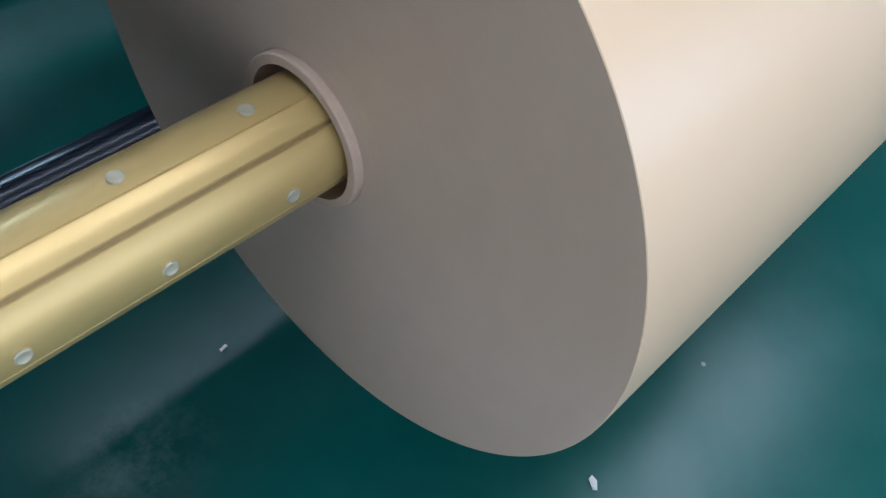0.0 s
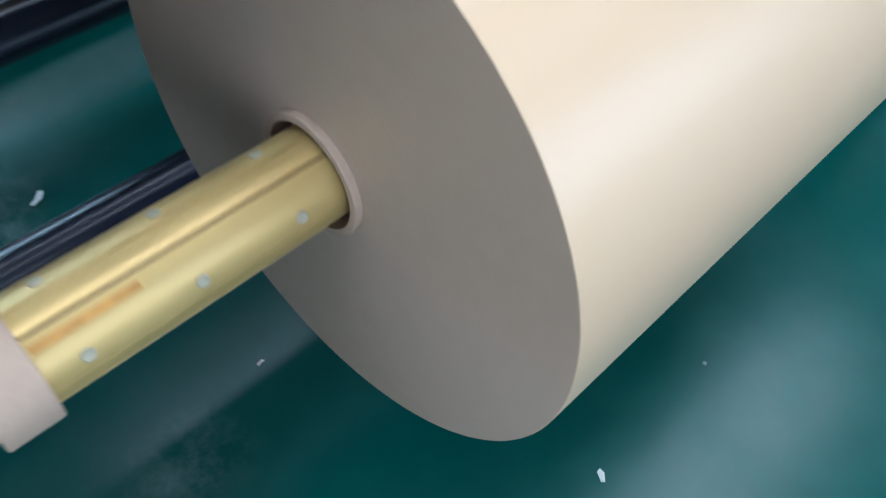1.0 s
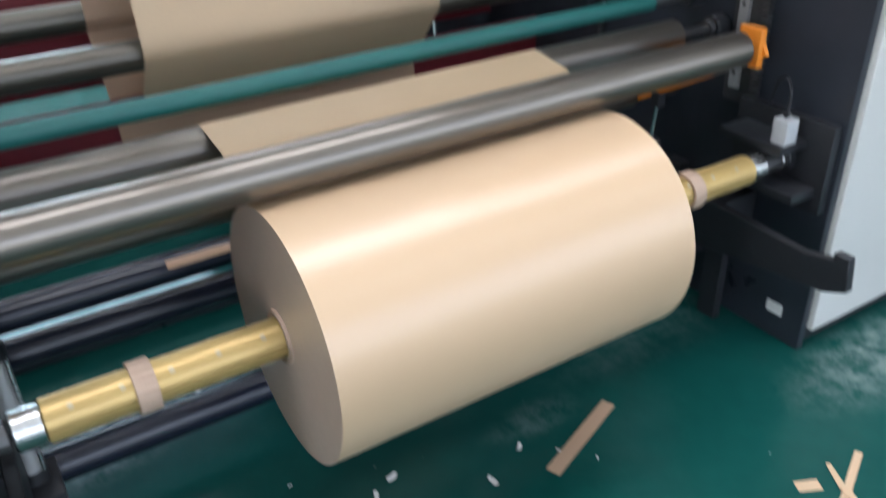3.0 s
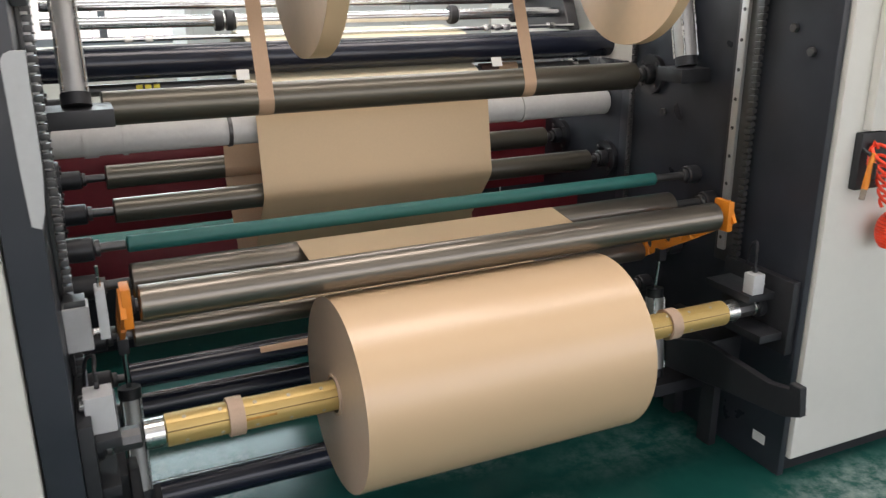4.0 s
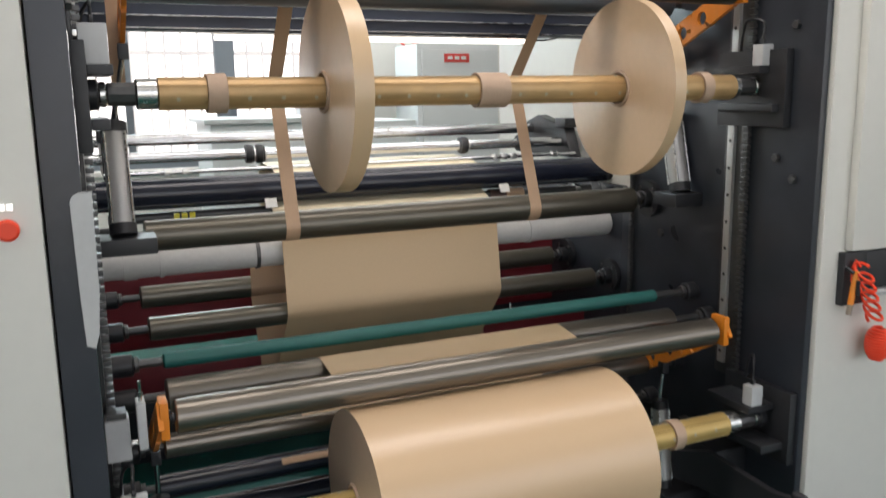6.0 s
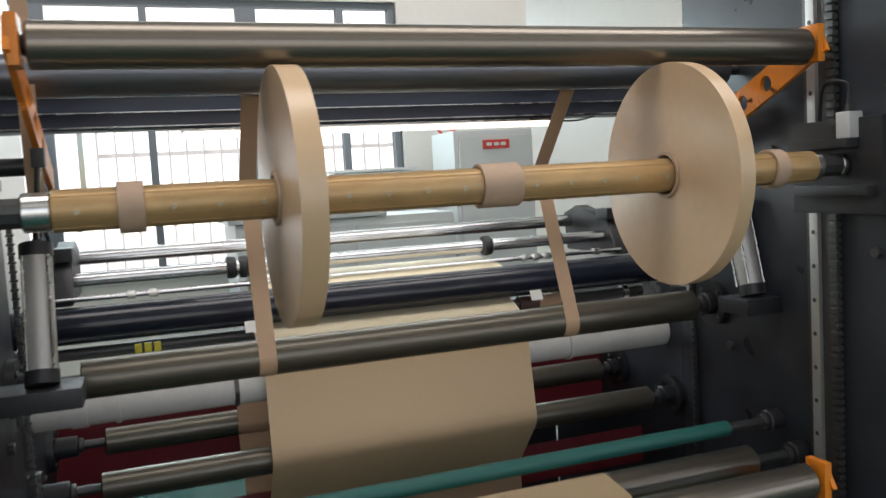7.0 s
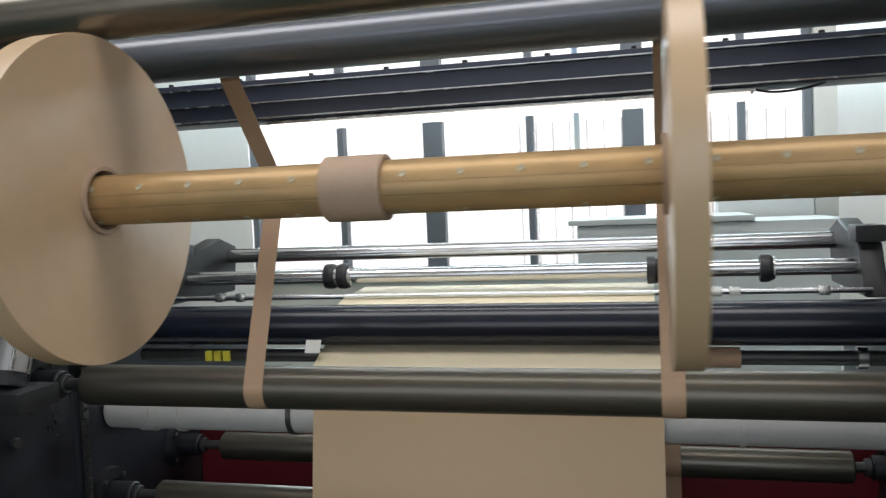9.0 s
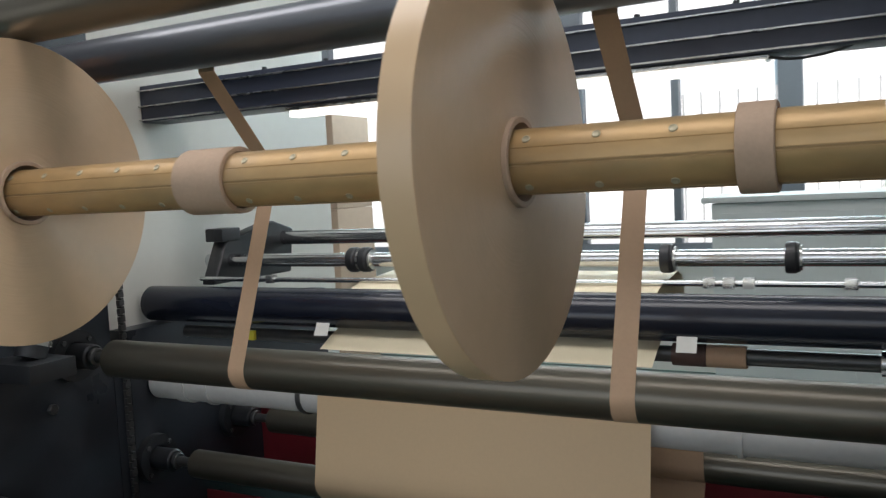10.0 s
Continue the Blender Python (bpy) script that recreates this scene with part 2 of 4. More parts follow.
def floor_material():
    """Green epoxy: glossy, with scuffs, pale dust and fine scratches."""
    m = mat("green_epoxy", (0.0068, 0.066, 0.055), 0.21, wear=0.06, spread=0.12, scale=1.1, grain=14, bump=0.004, spec=0.22, blotches=0.10, blotch=(0.10, 0.17, 0.16))
    t = m.node_tree
    n, k = t.nodes, t.links
    b = n["Principled BSDF"]
    co = n.new("ShaderNodeTexCoord")
    base = b.inputs["Base Color"].links[0].from_socket
    # dusty smears, broken up by fine noise, where the machine sheds paper dust; at (-0.38, 0.64) one strong pale patch
    for x, y, rx, ry, amount in ((1.56, -0.27, 0.30, 0.12, 0.5), (0.55, 0.34, 0.20, 0.07, 0.3), (-0.13, 0.12, 0.08, 0.06, 0.2), (1.1, 0.2, 0.35, 0.14, 0.18), (-0.38, 0.64, 0.26, 0.17, 0.95), (-0.24, 0.10, 0.10, 0.04, 0.08), (0.62, 0.05, 0.12, 0.05, 0.25)):
        mp = n.new("ShaderNodeMapping")
        mp.vector_type = "TEXTURE"
        mp.inputs["Location"].default_value, mp.inputs["Scale"].default_value = (x, y, 0), (rx, ry, 1)
        k.new(co.outputs["Object"], mp.inputs[0])
        ln = n.new("ShaderNodeVectorMath")
        ln.operation = "LENGTH"
        k.new(mp.outputs[0], ln.inputs[0])
        fall = n.new("ShaderNodeMapRange")
        fall.interpolation_type = "SMOOTHSTEP"
        fall.inputs[1].default_value, fall.inputs[2].default_value, fall.inputs[3].default_value, fall.inputs[4].default_value = 0.2, 1.5, amount, 0
        k.new(ln.outputs["Value"], fall.inputs[0])
        nz = n.new("ShaderNodeTexNoise")
        nz.inputs["Scale"].default_value, nz.inputs["Detail"].default_value, nz.inputs["Roughness"].default_value = 14, 10, 0.75
        k.new(co.outputs["Object"], nz.inputs["Vector"])
        cut = n.new("ShaderNodeMapRange")
        cut.inputs[1].default_value, cut.inputs[2].default_value = 0.42, 0.68
        k.new(nz.outputs[0], cut.inputs[0])
        mul = n.new("ShaderNodeMath")
        mul.operation = "MULTIPLY"
        k.new(fall.outputs[0], mul.inputs[0])
        k.new(cut.outputs[0], mul.inputs[1])
        mix = n.new("ShaderNodeMix")
        mix.data_type = "RGBA"
        k.new(mul.outputs[0], mix.inputs[0])
        k.new(base, mix.inputs[6])
        mix.inputs[7].default_value = (0.40, 0.46, 0.44, 1)
        base = mix.outputs[2]
    # scattered tiny specks of paper
    vo = n.new("ShaderNodeTexVoronoi")
    vo.inputs["Scale"].default_value = 9
    k.new(co.outputs["Object"], vo.inputs["Vector"])
    dot = n.new("ShaderNodeMapRange")
    dot.inputs[1].default_value, dot.inputs[2].default_value, dot.inputs[3].default_value, dot.inputs[4].default_value = 0.018, 0.035, 0.45, 0
    k.new(vo.outputs["Distance"], dot.inputs[0])
    mix = n.new("ShaderNodeMix")
    mix.data_type = "RGBA"
    k.new(dot.outputs[0], mix.inputs[0])
    k.new(base, mix.inputs[6])
    mix.inputs[7].default_value = (0.34, 0.42, 0.4, 1)
    k.new(mix.outputs[2], b.inputs["Base Color"])
    return m


FLOOR = floor_material()


# ---- building blocks ----
def mesh_of(bm, name, material, smooth=True):
    bmesh.ops.recalc_face_normals(bm, faces=bm.faces[:])
    me = bpy.data.meshes.new(name)
    bm.to_mesh(me)
    bm.free()
    mats = material if isinstance(material, (list, tuple)) else [material]
    for m in mats:
        me.materials.append(m)
    if smooth:
        for p in me.polygons:
            p.use_smooth = True
        me.set_sharp_from_angle(angle=radians(35))
    return me


def part(name, bm, material, parent=None, label="", at=None):
    ob = new(name, mesh_of(bm, name, material))
    if parent is not None:
        ob.parent = parent
    if at is not None:
        ob.matrix_basis = at
    if label:
        ob["label"] = label
    return ob


def empty(name, label, category, at=None, group="", kind=""):
    ob = new(name)
    ob.empty_display_size = 0.05
    if at is not None:
        ob.matrix_basis = at
    return tagged(ob, label, category, group, kind)


def thing(name, bm, material, label, category, at=None, group="", kind=""):
    ob = part(name, bm, material, None, "", at)
    return tagged(ob, label, category, group, kind)


def box(x0, x1, y0, y1, z0, z1, bevel=0.0, bm=None):
    b = bm or bmesh.new()
    made = bmesh.ops.create_cube(b, size=1)["verts"]
    for v in made:
        v.co = Vector(((x0 + x1) / 2 + v.co.x * (x1 - x0), (y0 + y1) / 2 + v.co.y * (y1 - y0), (z0 + z1) / 2 + v.co.z * (z1 - z0)))
    if bevel:
        edges = {e for v in made for e in v.link_edges}
        bmesh.ops.bevel(b, geom=list(edges), offset=bevel, segments=2, affect="EDGES", profile=0.7)
    return b


def lathe(profile, seg=48, bm=None, y=0.0, z=0.0):
    """A body of revolution round the x axis; profile: (x, radius)."""
    b = bm or bmesh.new()
    rings = []
    for x, r in profile:
        if r < 1e-6:
            rings.append([b.verts.new((x, y, z))])
        else:
            rings.append([b.verts.new((x, y + r * math.cos(2 * math.pi * i / seg), z + r * math.sin(2 * math.pi * i / seg))) for i in range(seg)])
    for p, q in zip(rings, rings[1:]):
        for i in range(seg):
            j = (i + 1) % seg
            vs = [p[i % len(p)], q[i % len(q)], q[j % len(q)], p[j % len(p)]]
            vs = list(dict.fromkeys(vs))
            if len(vs) > 2:
                b.faces.new(vs)
    return b


def cyl_x(x0, x1, r, seg=48, bevel=0.003, bm=None, y=0.0, z=0.0):
    return lathe([(x0, 0), (x0, r - bevel), (x0 + bevel, r), (x1 - bevel, r), (x1, r - bevel), (x1, 0)], seg, bm, y, z)


def tube_between(a, b_, r, seg=16, bm=None):
    b = bm or bmesh.new()
    a, b_ = Vector(a), Vector(b_)
    d = b_ - a
    m = Matrix.Translation((a + b_) / 2) @ d.to_track_quat("Z", "Y").to_matrix().to_4x4()
    bmesh.ops.create_cone(b, cap_ends=True, segments=seg, radius1=r, radius2=r, depth=d.length, matrix=m)
    return b


def prism(outline, x0, x1, bevel=0.0):
    """An outline in y and z, pushed out along x."""
    b = bmesh.new()
    f = b.faces.new([b.verts.new((x0, y, z)) for y, z in outline])
    out = bmesh.ops.extrude_face_region(b, geom=[f])
    bmesh.ops.translate(b, verts=[v for v in out["geom"] if isinstance(v, bmesh.types.BMVert)], vec=(x1 - x0, 0, 0))
    if bevel:
        bmesh.ops.bevel(b, geom=b.edges[:], offset=bevel, segments=1, affect="EDGES")
    return b


def pipe(points, r, seg=10):
    """A bent tube along points."""
    b = bmesh.new()
    pts = [Vector(p) for p in points]
    rings = []
    up = Vector((0.3, 0.2, 0.9)).normalized()
    for i, p in enumerate(pts):
        d = (pts[min(i + 1, len(pts) - 1)] - pts[max(i - 1, 0)]).normalized()
        s = d.cross(up).normalized()
        u = s.cross(d)
        rings.append([b.verts.new(p + r * (math.cos(2 * math.pi * k / seg) * s + math.sin(2 * math.pi * k / seg) * u)) for k in range(seg)])
    for p, q in zip(rings, rings[1:]):
        for k in range(seg):
            b.faces.new((p[k], q[k], q[(k + 1) % seg], p[(k + 1) % seg]))
    b.faces.new(rings[0])
    b.faces.new(rings[-1])
    return b


def bend(points, n=6):
    """A smooth course through the points."""
    p = [Vector(q) for q in points]
    p = [p[0] * 2 - p[1], *p, p[-1] * 2 - p[-2]]
    out = []
    for a, b, c, d in zip(p, p[1:], p[2:], p[3:]):
        for i in range(n):
            t = i / n
            out.append(0.5 * (2 * b + (c - a) * t + (2 * a - 5 * b + 4 * c - d) * t * t + (3 * b - a - 3 * c + d) * t ** 3))
    return out + [p[-2]]


def sheet(path, x0, x1, thick=0.0006, cols=1):
    """A band of paper: a path in y and z (x offset optional), as wide as x0 to x1, with thickness."""
    b = bmesh.new()
    top, low = [], []
    n = len(path)
    for i, (y, z, *sh) in enumerate(path):
        s = sh[0] if sh else 0
        a, c = path[max(i - 1, 0)], path[min(i + 1, n - 1)]
        d = Vector((c[0] - a[0], c[1] - a[1])).normalized()
        ny, nz = -d.y * thick, d.x * thick
        top.append([b.verts.new((x0 + s + (x1 - x0) * k / cols, y, z)) for k in range(cols + 1)])
        low.append([b.verts.new((x0 + s + (x1 - x0) * k / cols, y + ny, z + nz)) for k in range(cols + 1)])
    for i in range(n - 1):
        for k in range(cols):
            b.faces.new((top[i][k], top[i + 1][k], top[i + 1][k + 1], top[i][k + 1]))
            b.faces.new((low[i][k], low[i][k + 1], low[i + 1][k + 1], low[i + 1][k]))
        b.faces.new((top[i][0], low[i][0], low[i + 1][0], top[i + 1][0]))
        b.faces.new((top[i][-1], top[i + 1][-1], low[i + 1][-1], low[i][-1]))
    return b


def arc(cy, cz, r, a0, a1, n=14):
    """Points of an arc in y and z; angles in degrees from +y towards +z."""
    return [(cy + r * math.cos(radians(a0 + (a1 - a0) * i / n)), cz + r * math.sin(radians(a0 + (a1 - a0) * i / n))) for i in range(n + 1)]


# ---- the hall ----
X0, X1, Y0, Y1, TOP = -8.0, 10.0, -7.0, 5.8, 4.6


def hall():
    tagged(part("floor", box(X0, X1, Y0, Y1 + 0.2, -0.1, 0), FLOOR), "glossy green epoxy factory floor with scuffs and dust", "floor", kind="structure")
    ceiling = tagged(part("ceiling", box(X0, X1, Y0, Y1, TOP, TOP + 0.1), CEIL), "pale factory ceiling", "ceiling", kind="structure")
    b = box(X0 - 0.2, X0, Y0, Y1, 0, 1.2)
    box(X0 - 0.2, X0, Y0, Y1, 3.4, TOP, bm=b)
    box(X0 - 0.2, X0, Y0, -4.5, 1.2, 3.4, bm=b)
    box(X0 - 0.2, X0, 2.5, Y1, 1.2, 3.4, bm=b)
    tagged(part("wall_west", b, PLASTER), "cream plaster wall", "wall", kind="structure")
    tagged(part("wall_east", box(X1, X1 + 0.2, Y0, Y1, 0, TOP), PLASTER), "cream plaster wall", "wall", kind="structure")
    # wall behind the camera, with one long opening
    b = box(X0, X1, Y0 - 0.2, Y0, 0, 0.55)
    box(X0, X1, Y0 - 0.2, Y0, 4.25, TOP, bm=b)
    box(X0, -4.1, Y0 - 0.2, Y0, 0.55, 4.25, bm=b)
    box(9.1, X1, Y0 - 0.2, Y0, 0.55, 4.25, bm=b)
    tagged(part("wall_south", b, PLASTER), "cream plaster wall with a long window opening", "wall", kind="structure")
    # far wall: long window from x -4.15 to 2.04, pier, shutter door
    wx0, wx1, wz0, wz1 = -4.15, 2.04, 0.95, 3.22
    b = box(X0, wx0, Y1, Y1 + 0.2, 0, TOP)
    box(wx0, wx1, Y1, Y1 + 0.2, 0, wz0, bm=b)
    box(wx0, wx1, Y1, Y1 + 0.2, wz1, TOP, bm=b)
    box(wx1, 3.62, Y1, Y1 + 0.2, 0, TOP, bm=b)
    box(3.62, 6.6, Y1, Y1 + 0.2, 4.0, TOP, bm=b)
    box(6.6, X1, Y1, Y1 + 0.2, 0, TOP, bm=b)
    tagged(part("wall_north", b, PLASTER), "cream plaster wall with a long window and a shutter door", "wall", kind="structure")
    win = empty("window_1", "long band of dark-framed factory windows before a glowing white outside", "window", kind="structure")
    fr = part("window_frame", box(wx0, wx1, Y1 + 0.04, Y1 + 0.12, wz0, wz0 + 0.06, 0.004), ALU, win)
    part("window_frame", box(wx0, wx1, Y1 + 0.04, Y1 + 0.12, wz1 - 0.06, wz1, 0.004), ALU, win)
    part("window_frame", box(wx0, wx1, Y1 + 0.05, Y1 + 0.11, 2.62, 2.67, 0.004), ALU, win)
    xs = [-4.11, -3.43, -2.62, -1.78, -0.95, -0.125, 0.705, 1.525, 2.0]
    wide = [False, True, False, False, True, False, True, False, False]
    for x, w in zip(xs, wide):
        h = 0.085 if w else 0.03
        part("mullion", box(x - h, x + h, Y1 + 0.03, Y1 + 0.13, wz0 + 0.061, wz1 - 0.061, 0.004), ALU, win)
    for a, c in zip(xs, xs[1:]):
        p = part("pane", box(a + 0.03, c - 0.03, Y1 + 0.075, Y1 + 0.081, wz0 + 0.05, wz1 - 0.05), GLASS, win)
        p.visible_shadow = False
    sill = part("window_sill", box(wx0 - 0.05, wx1 + 0.05, Y1 - 0.05, Y1 + 0.03, wz0 - 0.05, wz0 - 0.004, 0.006), PLASTER, win)
    sh = empty("shutter_door", "closed grey steel roller shutter with horizontal slats", "shutter door", kind="structure")
    for i in range(50):
        z = 0.02 + i * 0.08
        part("slat", prism([(Y1 + 0.05, z), (Y1 + 0.02, z + 0.02), (Y1 + 0.02, z + 0.058), (Y1 + 0.05, z + 0.078), (Y1 + 0.07, z + 0.078), (Y1 + 0.07, z)], 3.66, 6.56), SHUTTER, sh)
    for x in (3.62, 6.55):
        part("guide_rail", box(x, x + 0.05, Y1 - 0.02, Y1 + 0.12, 0, 4.0, 0.004), SHUTTER, sh)
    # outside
    tagged(part("ground", box(-200, 200, Y1 + 0.2, 300, -0.6, -0.15), GROUND_GLOW), "pale paved ground outside the windows, made to glow", "ground", kind="structure")
    def block(x0, x1, y, h, nx, nz, name="apartment_building"):
        e = empty(name, "pale apartment block with rows of windows, made to glow as if washed out", "building", group="far buildings")
        part("wall", box(x0, x1, y, y + 9, -0.5, h), FACADE_GLOW, e)
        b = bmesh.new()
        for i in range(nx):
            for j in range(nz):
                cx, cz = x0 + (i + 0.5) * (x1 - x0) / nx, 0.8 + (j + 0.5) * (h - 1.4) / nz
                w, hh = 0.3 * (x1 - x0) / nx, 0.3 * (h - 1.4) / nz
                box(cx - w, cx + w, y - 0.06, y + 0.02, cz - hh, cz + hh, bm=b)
        tagged(part("windows", b, PALEGLOW, e), kind="stuff")
        part("roof", box(x0 - 0.3, x1 + 0.3, y - 0.3, y + 9.3, h, h + 0.4), FACADE_GLOW, e)
    # the glowing blocks also cover the sky, keeping the outside white
    block(-13, -3, 34, 10.5, 9, 5)
    block(-2.9, 13, 46, 17, 12, 8)
    block(-34, -13.2, 40, 14, 14, 6)
    block(13.4, 30, 40, 14, 11, 6)
    # low fence outside
    e = empty("fence", "pale metal railing outside the windows", "fence")
    for i in range(25):
        part("post", prism([(9.0, -0.2), (9.03, -0.2), (9.03, 2.40), (9.015, 2.47), (9.0, 2.40)], -0.7 + i * 0.2, -0.675 + i * 0.2), PALEPOST, e)
    part("rail", box(-0.7, 4.15, 9.031, 9.06, 2.08, 2.13), PALEPOST, e)
    part("rail", box(-0.7, 4.15, 9.031, 9.06, 0.35, 0.4), PALEPOST, e)


hall()


def far_things():
    c = empty("electrical_cabinet", "tall grey-white cabinet with a red label, far behind the machine", "cabinet")
    part("body", box(2.22, 3.02, 5.0, 5.55, 0, 2.0, 0.01), CABINET, c)
    part("door", box(2.26, 2.98, 4.975, 4.997, 0.08, 1.95, 0.006), CABINET, c)
    part("label_plate", box(2.47, 2.71, 4.962, 4.973, 1.84, 1.915, 0.002), SIGNRED, c, "red label plate")
    for i in range(3):
        part("label_bar", box(2.50 + 0.065 * i, 2.545 + 0.065 * i, 4.957, 4.961, 1.865, 1.892), PAPERBIT, c)
    d = empty("machine_cabinet", "low pale grey machine cabinet standing under the windows", "cabinet")
    part("body", box(0.35, 2.0, 4.5, 5.3, 0, 1.36, 0.015), CABINET, d)
    for x in (0.40, 1.22):
        part("door", box(x, x + 0.74, 4.478, 4.497, 0.1, 1.3, 0.006), CABINET, d)
    part("top_plate", box(0.3, 1.45, 4.45, 5.35, 1.364, 1.40, 0.006), CABINET, d)
    e = empty("machine_cabinet", "pale grey machine housing with a flat top beside the windows", "cabinet")
    part("body", box(1.3, 1.95, 5.35, 5.7, 0, 1.70, 0.01), CABINET, e)
    part("top_plate", box(1.25, 2.0, 5.33, 5.72, 1.704, 1.73, 0.004), CABINET, e)
    s = empty("no_smoking_sign", "round red and white no-smoking sign on the wall", "sign", pose(2.46, Y1 - 0.004, 2.1, 0, 0, 0))
    part("board", box(-0.13, 0.13, -0.004, 0, -0.2, 0.12), PAPERBIT, s)
    b = bmesh.new()
    for i in range(40):
        a0, a1 = 2 * math.pi * i / 40, 2 * math.pi * (i + 1) / 40
        b.faces.new([b.verts.new((r * math.cos(a), -0.006, r * math.sin(a))) for r, a in ((0.075, a0), (0.1, a0), (0.1, a1), (0.075, a1))])
    part("ring", b, SIGNRED, s)
    b = box(-0.085, 0.085, -0.009, -0.006, -0.01, 0.01)
    bmesh.ops.rotate(b, verts=b.verts[:], cent=(0, 0, 0), matrix=Matrix.Rotation(radians(45), 3, "Y"))
    part("slash", b, SIGNRED, s)
    part("cigarette", box(-0.055, 0.05, -0.0055, -0.0045, -0.008, 0.01), BLACKPART, s)
    part("caption_bar", box(-0.12, 0.12, -0.007, -0.0045, -0.185, -0.125), SIGNRED, s)
    # stack of cartons and a grey pillar cabinet by the window's west end
    g = empty("storage_cabinet", "tall blue-grey storage cabinet by the windows", "cabinet")
    part("body", box(-4.15, -2.94, 4.2, 4.8, 0, 2.7, 0.01), CABINET, g)
    part("door", box(-4.11, -3.555, 4.18, 4.198, 0.1, 2.65, 0.005), CABINET, g)
    part("door", box(-3.535, -2.98, 4.18, 4.198, 0.1, 2.65, 0.005), CABINET, g)
    for i in range(3):
        thing("carton", box(-2.9 + 0.02 * i, -2.35, 4.4, 4.9, 0.002 + 0.71 * i, 0.71 + 0.71 * i, 0.01), CORE, "stacked brown cardboard carton by the windows", "carton", group="carton stack")


far_things()


# ---- the slitting and rewinding machine ----
S1Y, S1Z = 0.0, 0.539
S2Y, S2Z = 0.097, 1.573
XL, XR = -0.57, 1.382          # inner faces of the side frames


def side_frame(side):
    w = -1 if side == "w" else 1
    inner = XL if w < 0 else XR
    outer = inner + w * (0.07 if w < 0 else 0.024)
    e = empty("side_frame", "tall black painted steel side frame of the machine", "machine frame", group="side frames")
    x0, x1 = sorted((inner, outer))
    part("plate", box(x0, x1, -0.13, 0.745, 0.0, 2.35, 0.004), BLACKPLATE, e)
    # made-up plate behind the frame, added to keep the inside dark
    part("rear_plate", box(x0, x1, 0.80, 1.72, 0.0, 1.20, 0.004), BLACKPLATE, e)
    part("tie_plate", box(x0, x1, 0.7455, 0.7995, 0.0, 1.12, 0.003), BLACKPLATE, e)
    # vertical guide rail, rack and lift chain
    gy = 0.185
    rail = sorted((inner - w * 0.002, inner - w * 0.022))
    part("guide_rail", box(*rail, gy, gy + 0.028, 0.66, 2.05, 0.002), RAIL, e, "bright linear guide rail")
    part("rail_base", box(*sorted((inner - w * 0.001, inner - w * 0.01)), gy - 0.05, gy + 0.05, 0.62, 2.1, 0.002), DARKSTEEL, e)
    cx = inner - w * 0.02
    for i in range(75):
        z = 0.62 + i * 0.0195
        b = box(cx - 0.009, cx + 0.009, 0.118, 0.142, z, z + 0.013, 0.002)
        if i == 0:
            first = part("chain_link", b, DARKSTEEL, e)
        else:
            b.free()
            ob = new("chain_link", first.data)
            ob.parent = e
            ob.matrix_basis = Matrix.Translation((0, 0, i * 0.0195))
    for y, z in ((0.02, 1.36), (-0.05, 1.30), (0.36, 1.62), (0.5, 1.55), (-0.03, 1.75), (0.3, 1.9), (0.55, 1.05), (0.62, 0.5)):
        part("bolt", cyl_x(*sorted((inner - w * 0.0005, inner - w * 0.014)), 0.014, 6, 0.002, y=y, z=z), DARKSTEEL, e)
    for i in range(16):
        part("rail_screw", cyl_x(*sorted((inner - w * 0.0221, inner - w * 0.0245)), 0.006, 8, 0.0008, y=gy + 0.014, z=0.70 + i * 0.088), DARKSTEEL, e)
    for y, h in ((0.32, 0.4), (0.45, 0.35)):
        part("post", box(*sorted((inner - w * 0.001, inner - w * 0.04)), y, y + 0.06, 0.0, h, 0.004), BLACKPART, e)
    return e


side_frame("w")
side_frame("e")


def drive_chain(x, y):
    """A bright vertical roller chain running behind the front plates."""
    e = empty("drive_chain", "oily steel roller chain running upright behind the frame", "chain", pose(x, y, 0.32), "drive chains")
    link = mesh_of(box(-0.006, 0.006, -0.009, 0.009, 0.0, 0.015, 0.002), "link", DARKSTEEL)
    pin = mesh_of(box(-0.009, 0.009, -0.005, 0.005, 0.0155, 0.0215, 0.001), "pin", DARKSTEEL)
    for i in range(56):
        for name, me in (("link", link), ("pin", pin)):
            ob = new(name, me)
            ob.parent = e
            ob.matrix_basis = Matrix.Translation((0, 0, i * 0.0222))


drive_chain(XR - 0.012, 0.722)
drive_chain(XL + 0.012, 0.775)


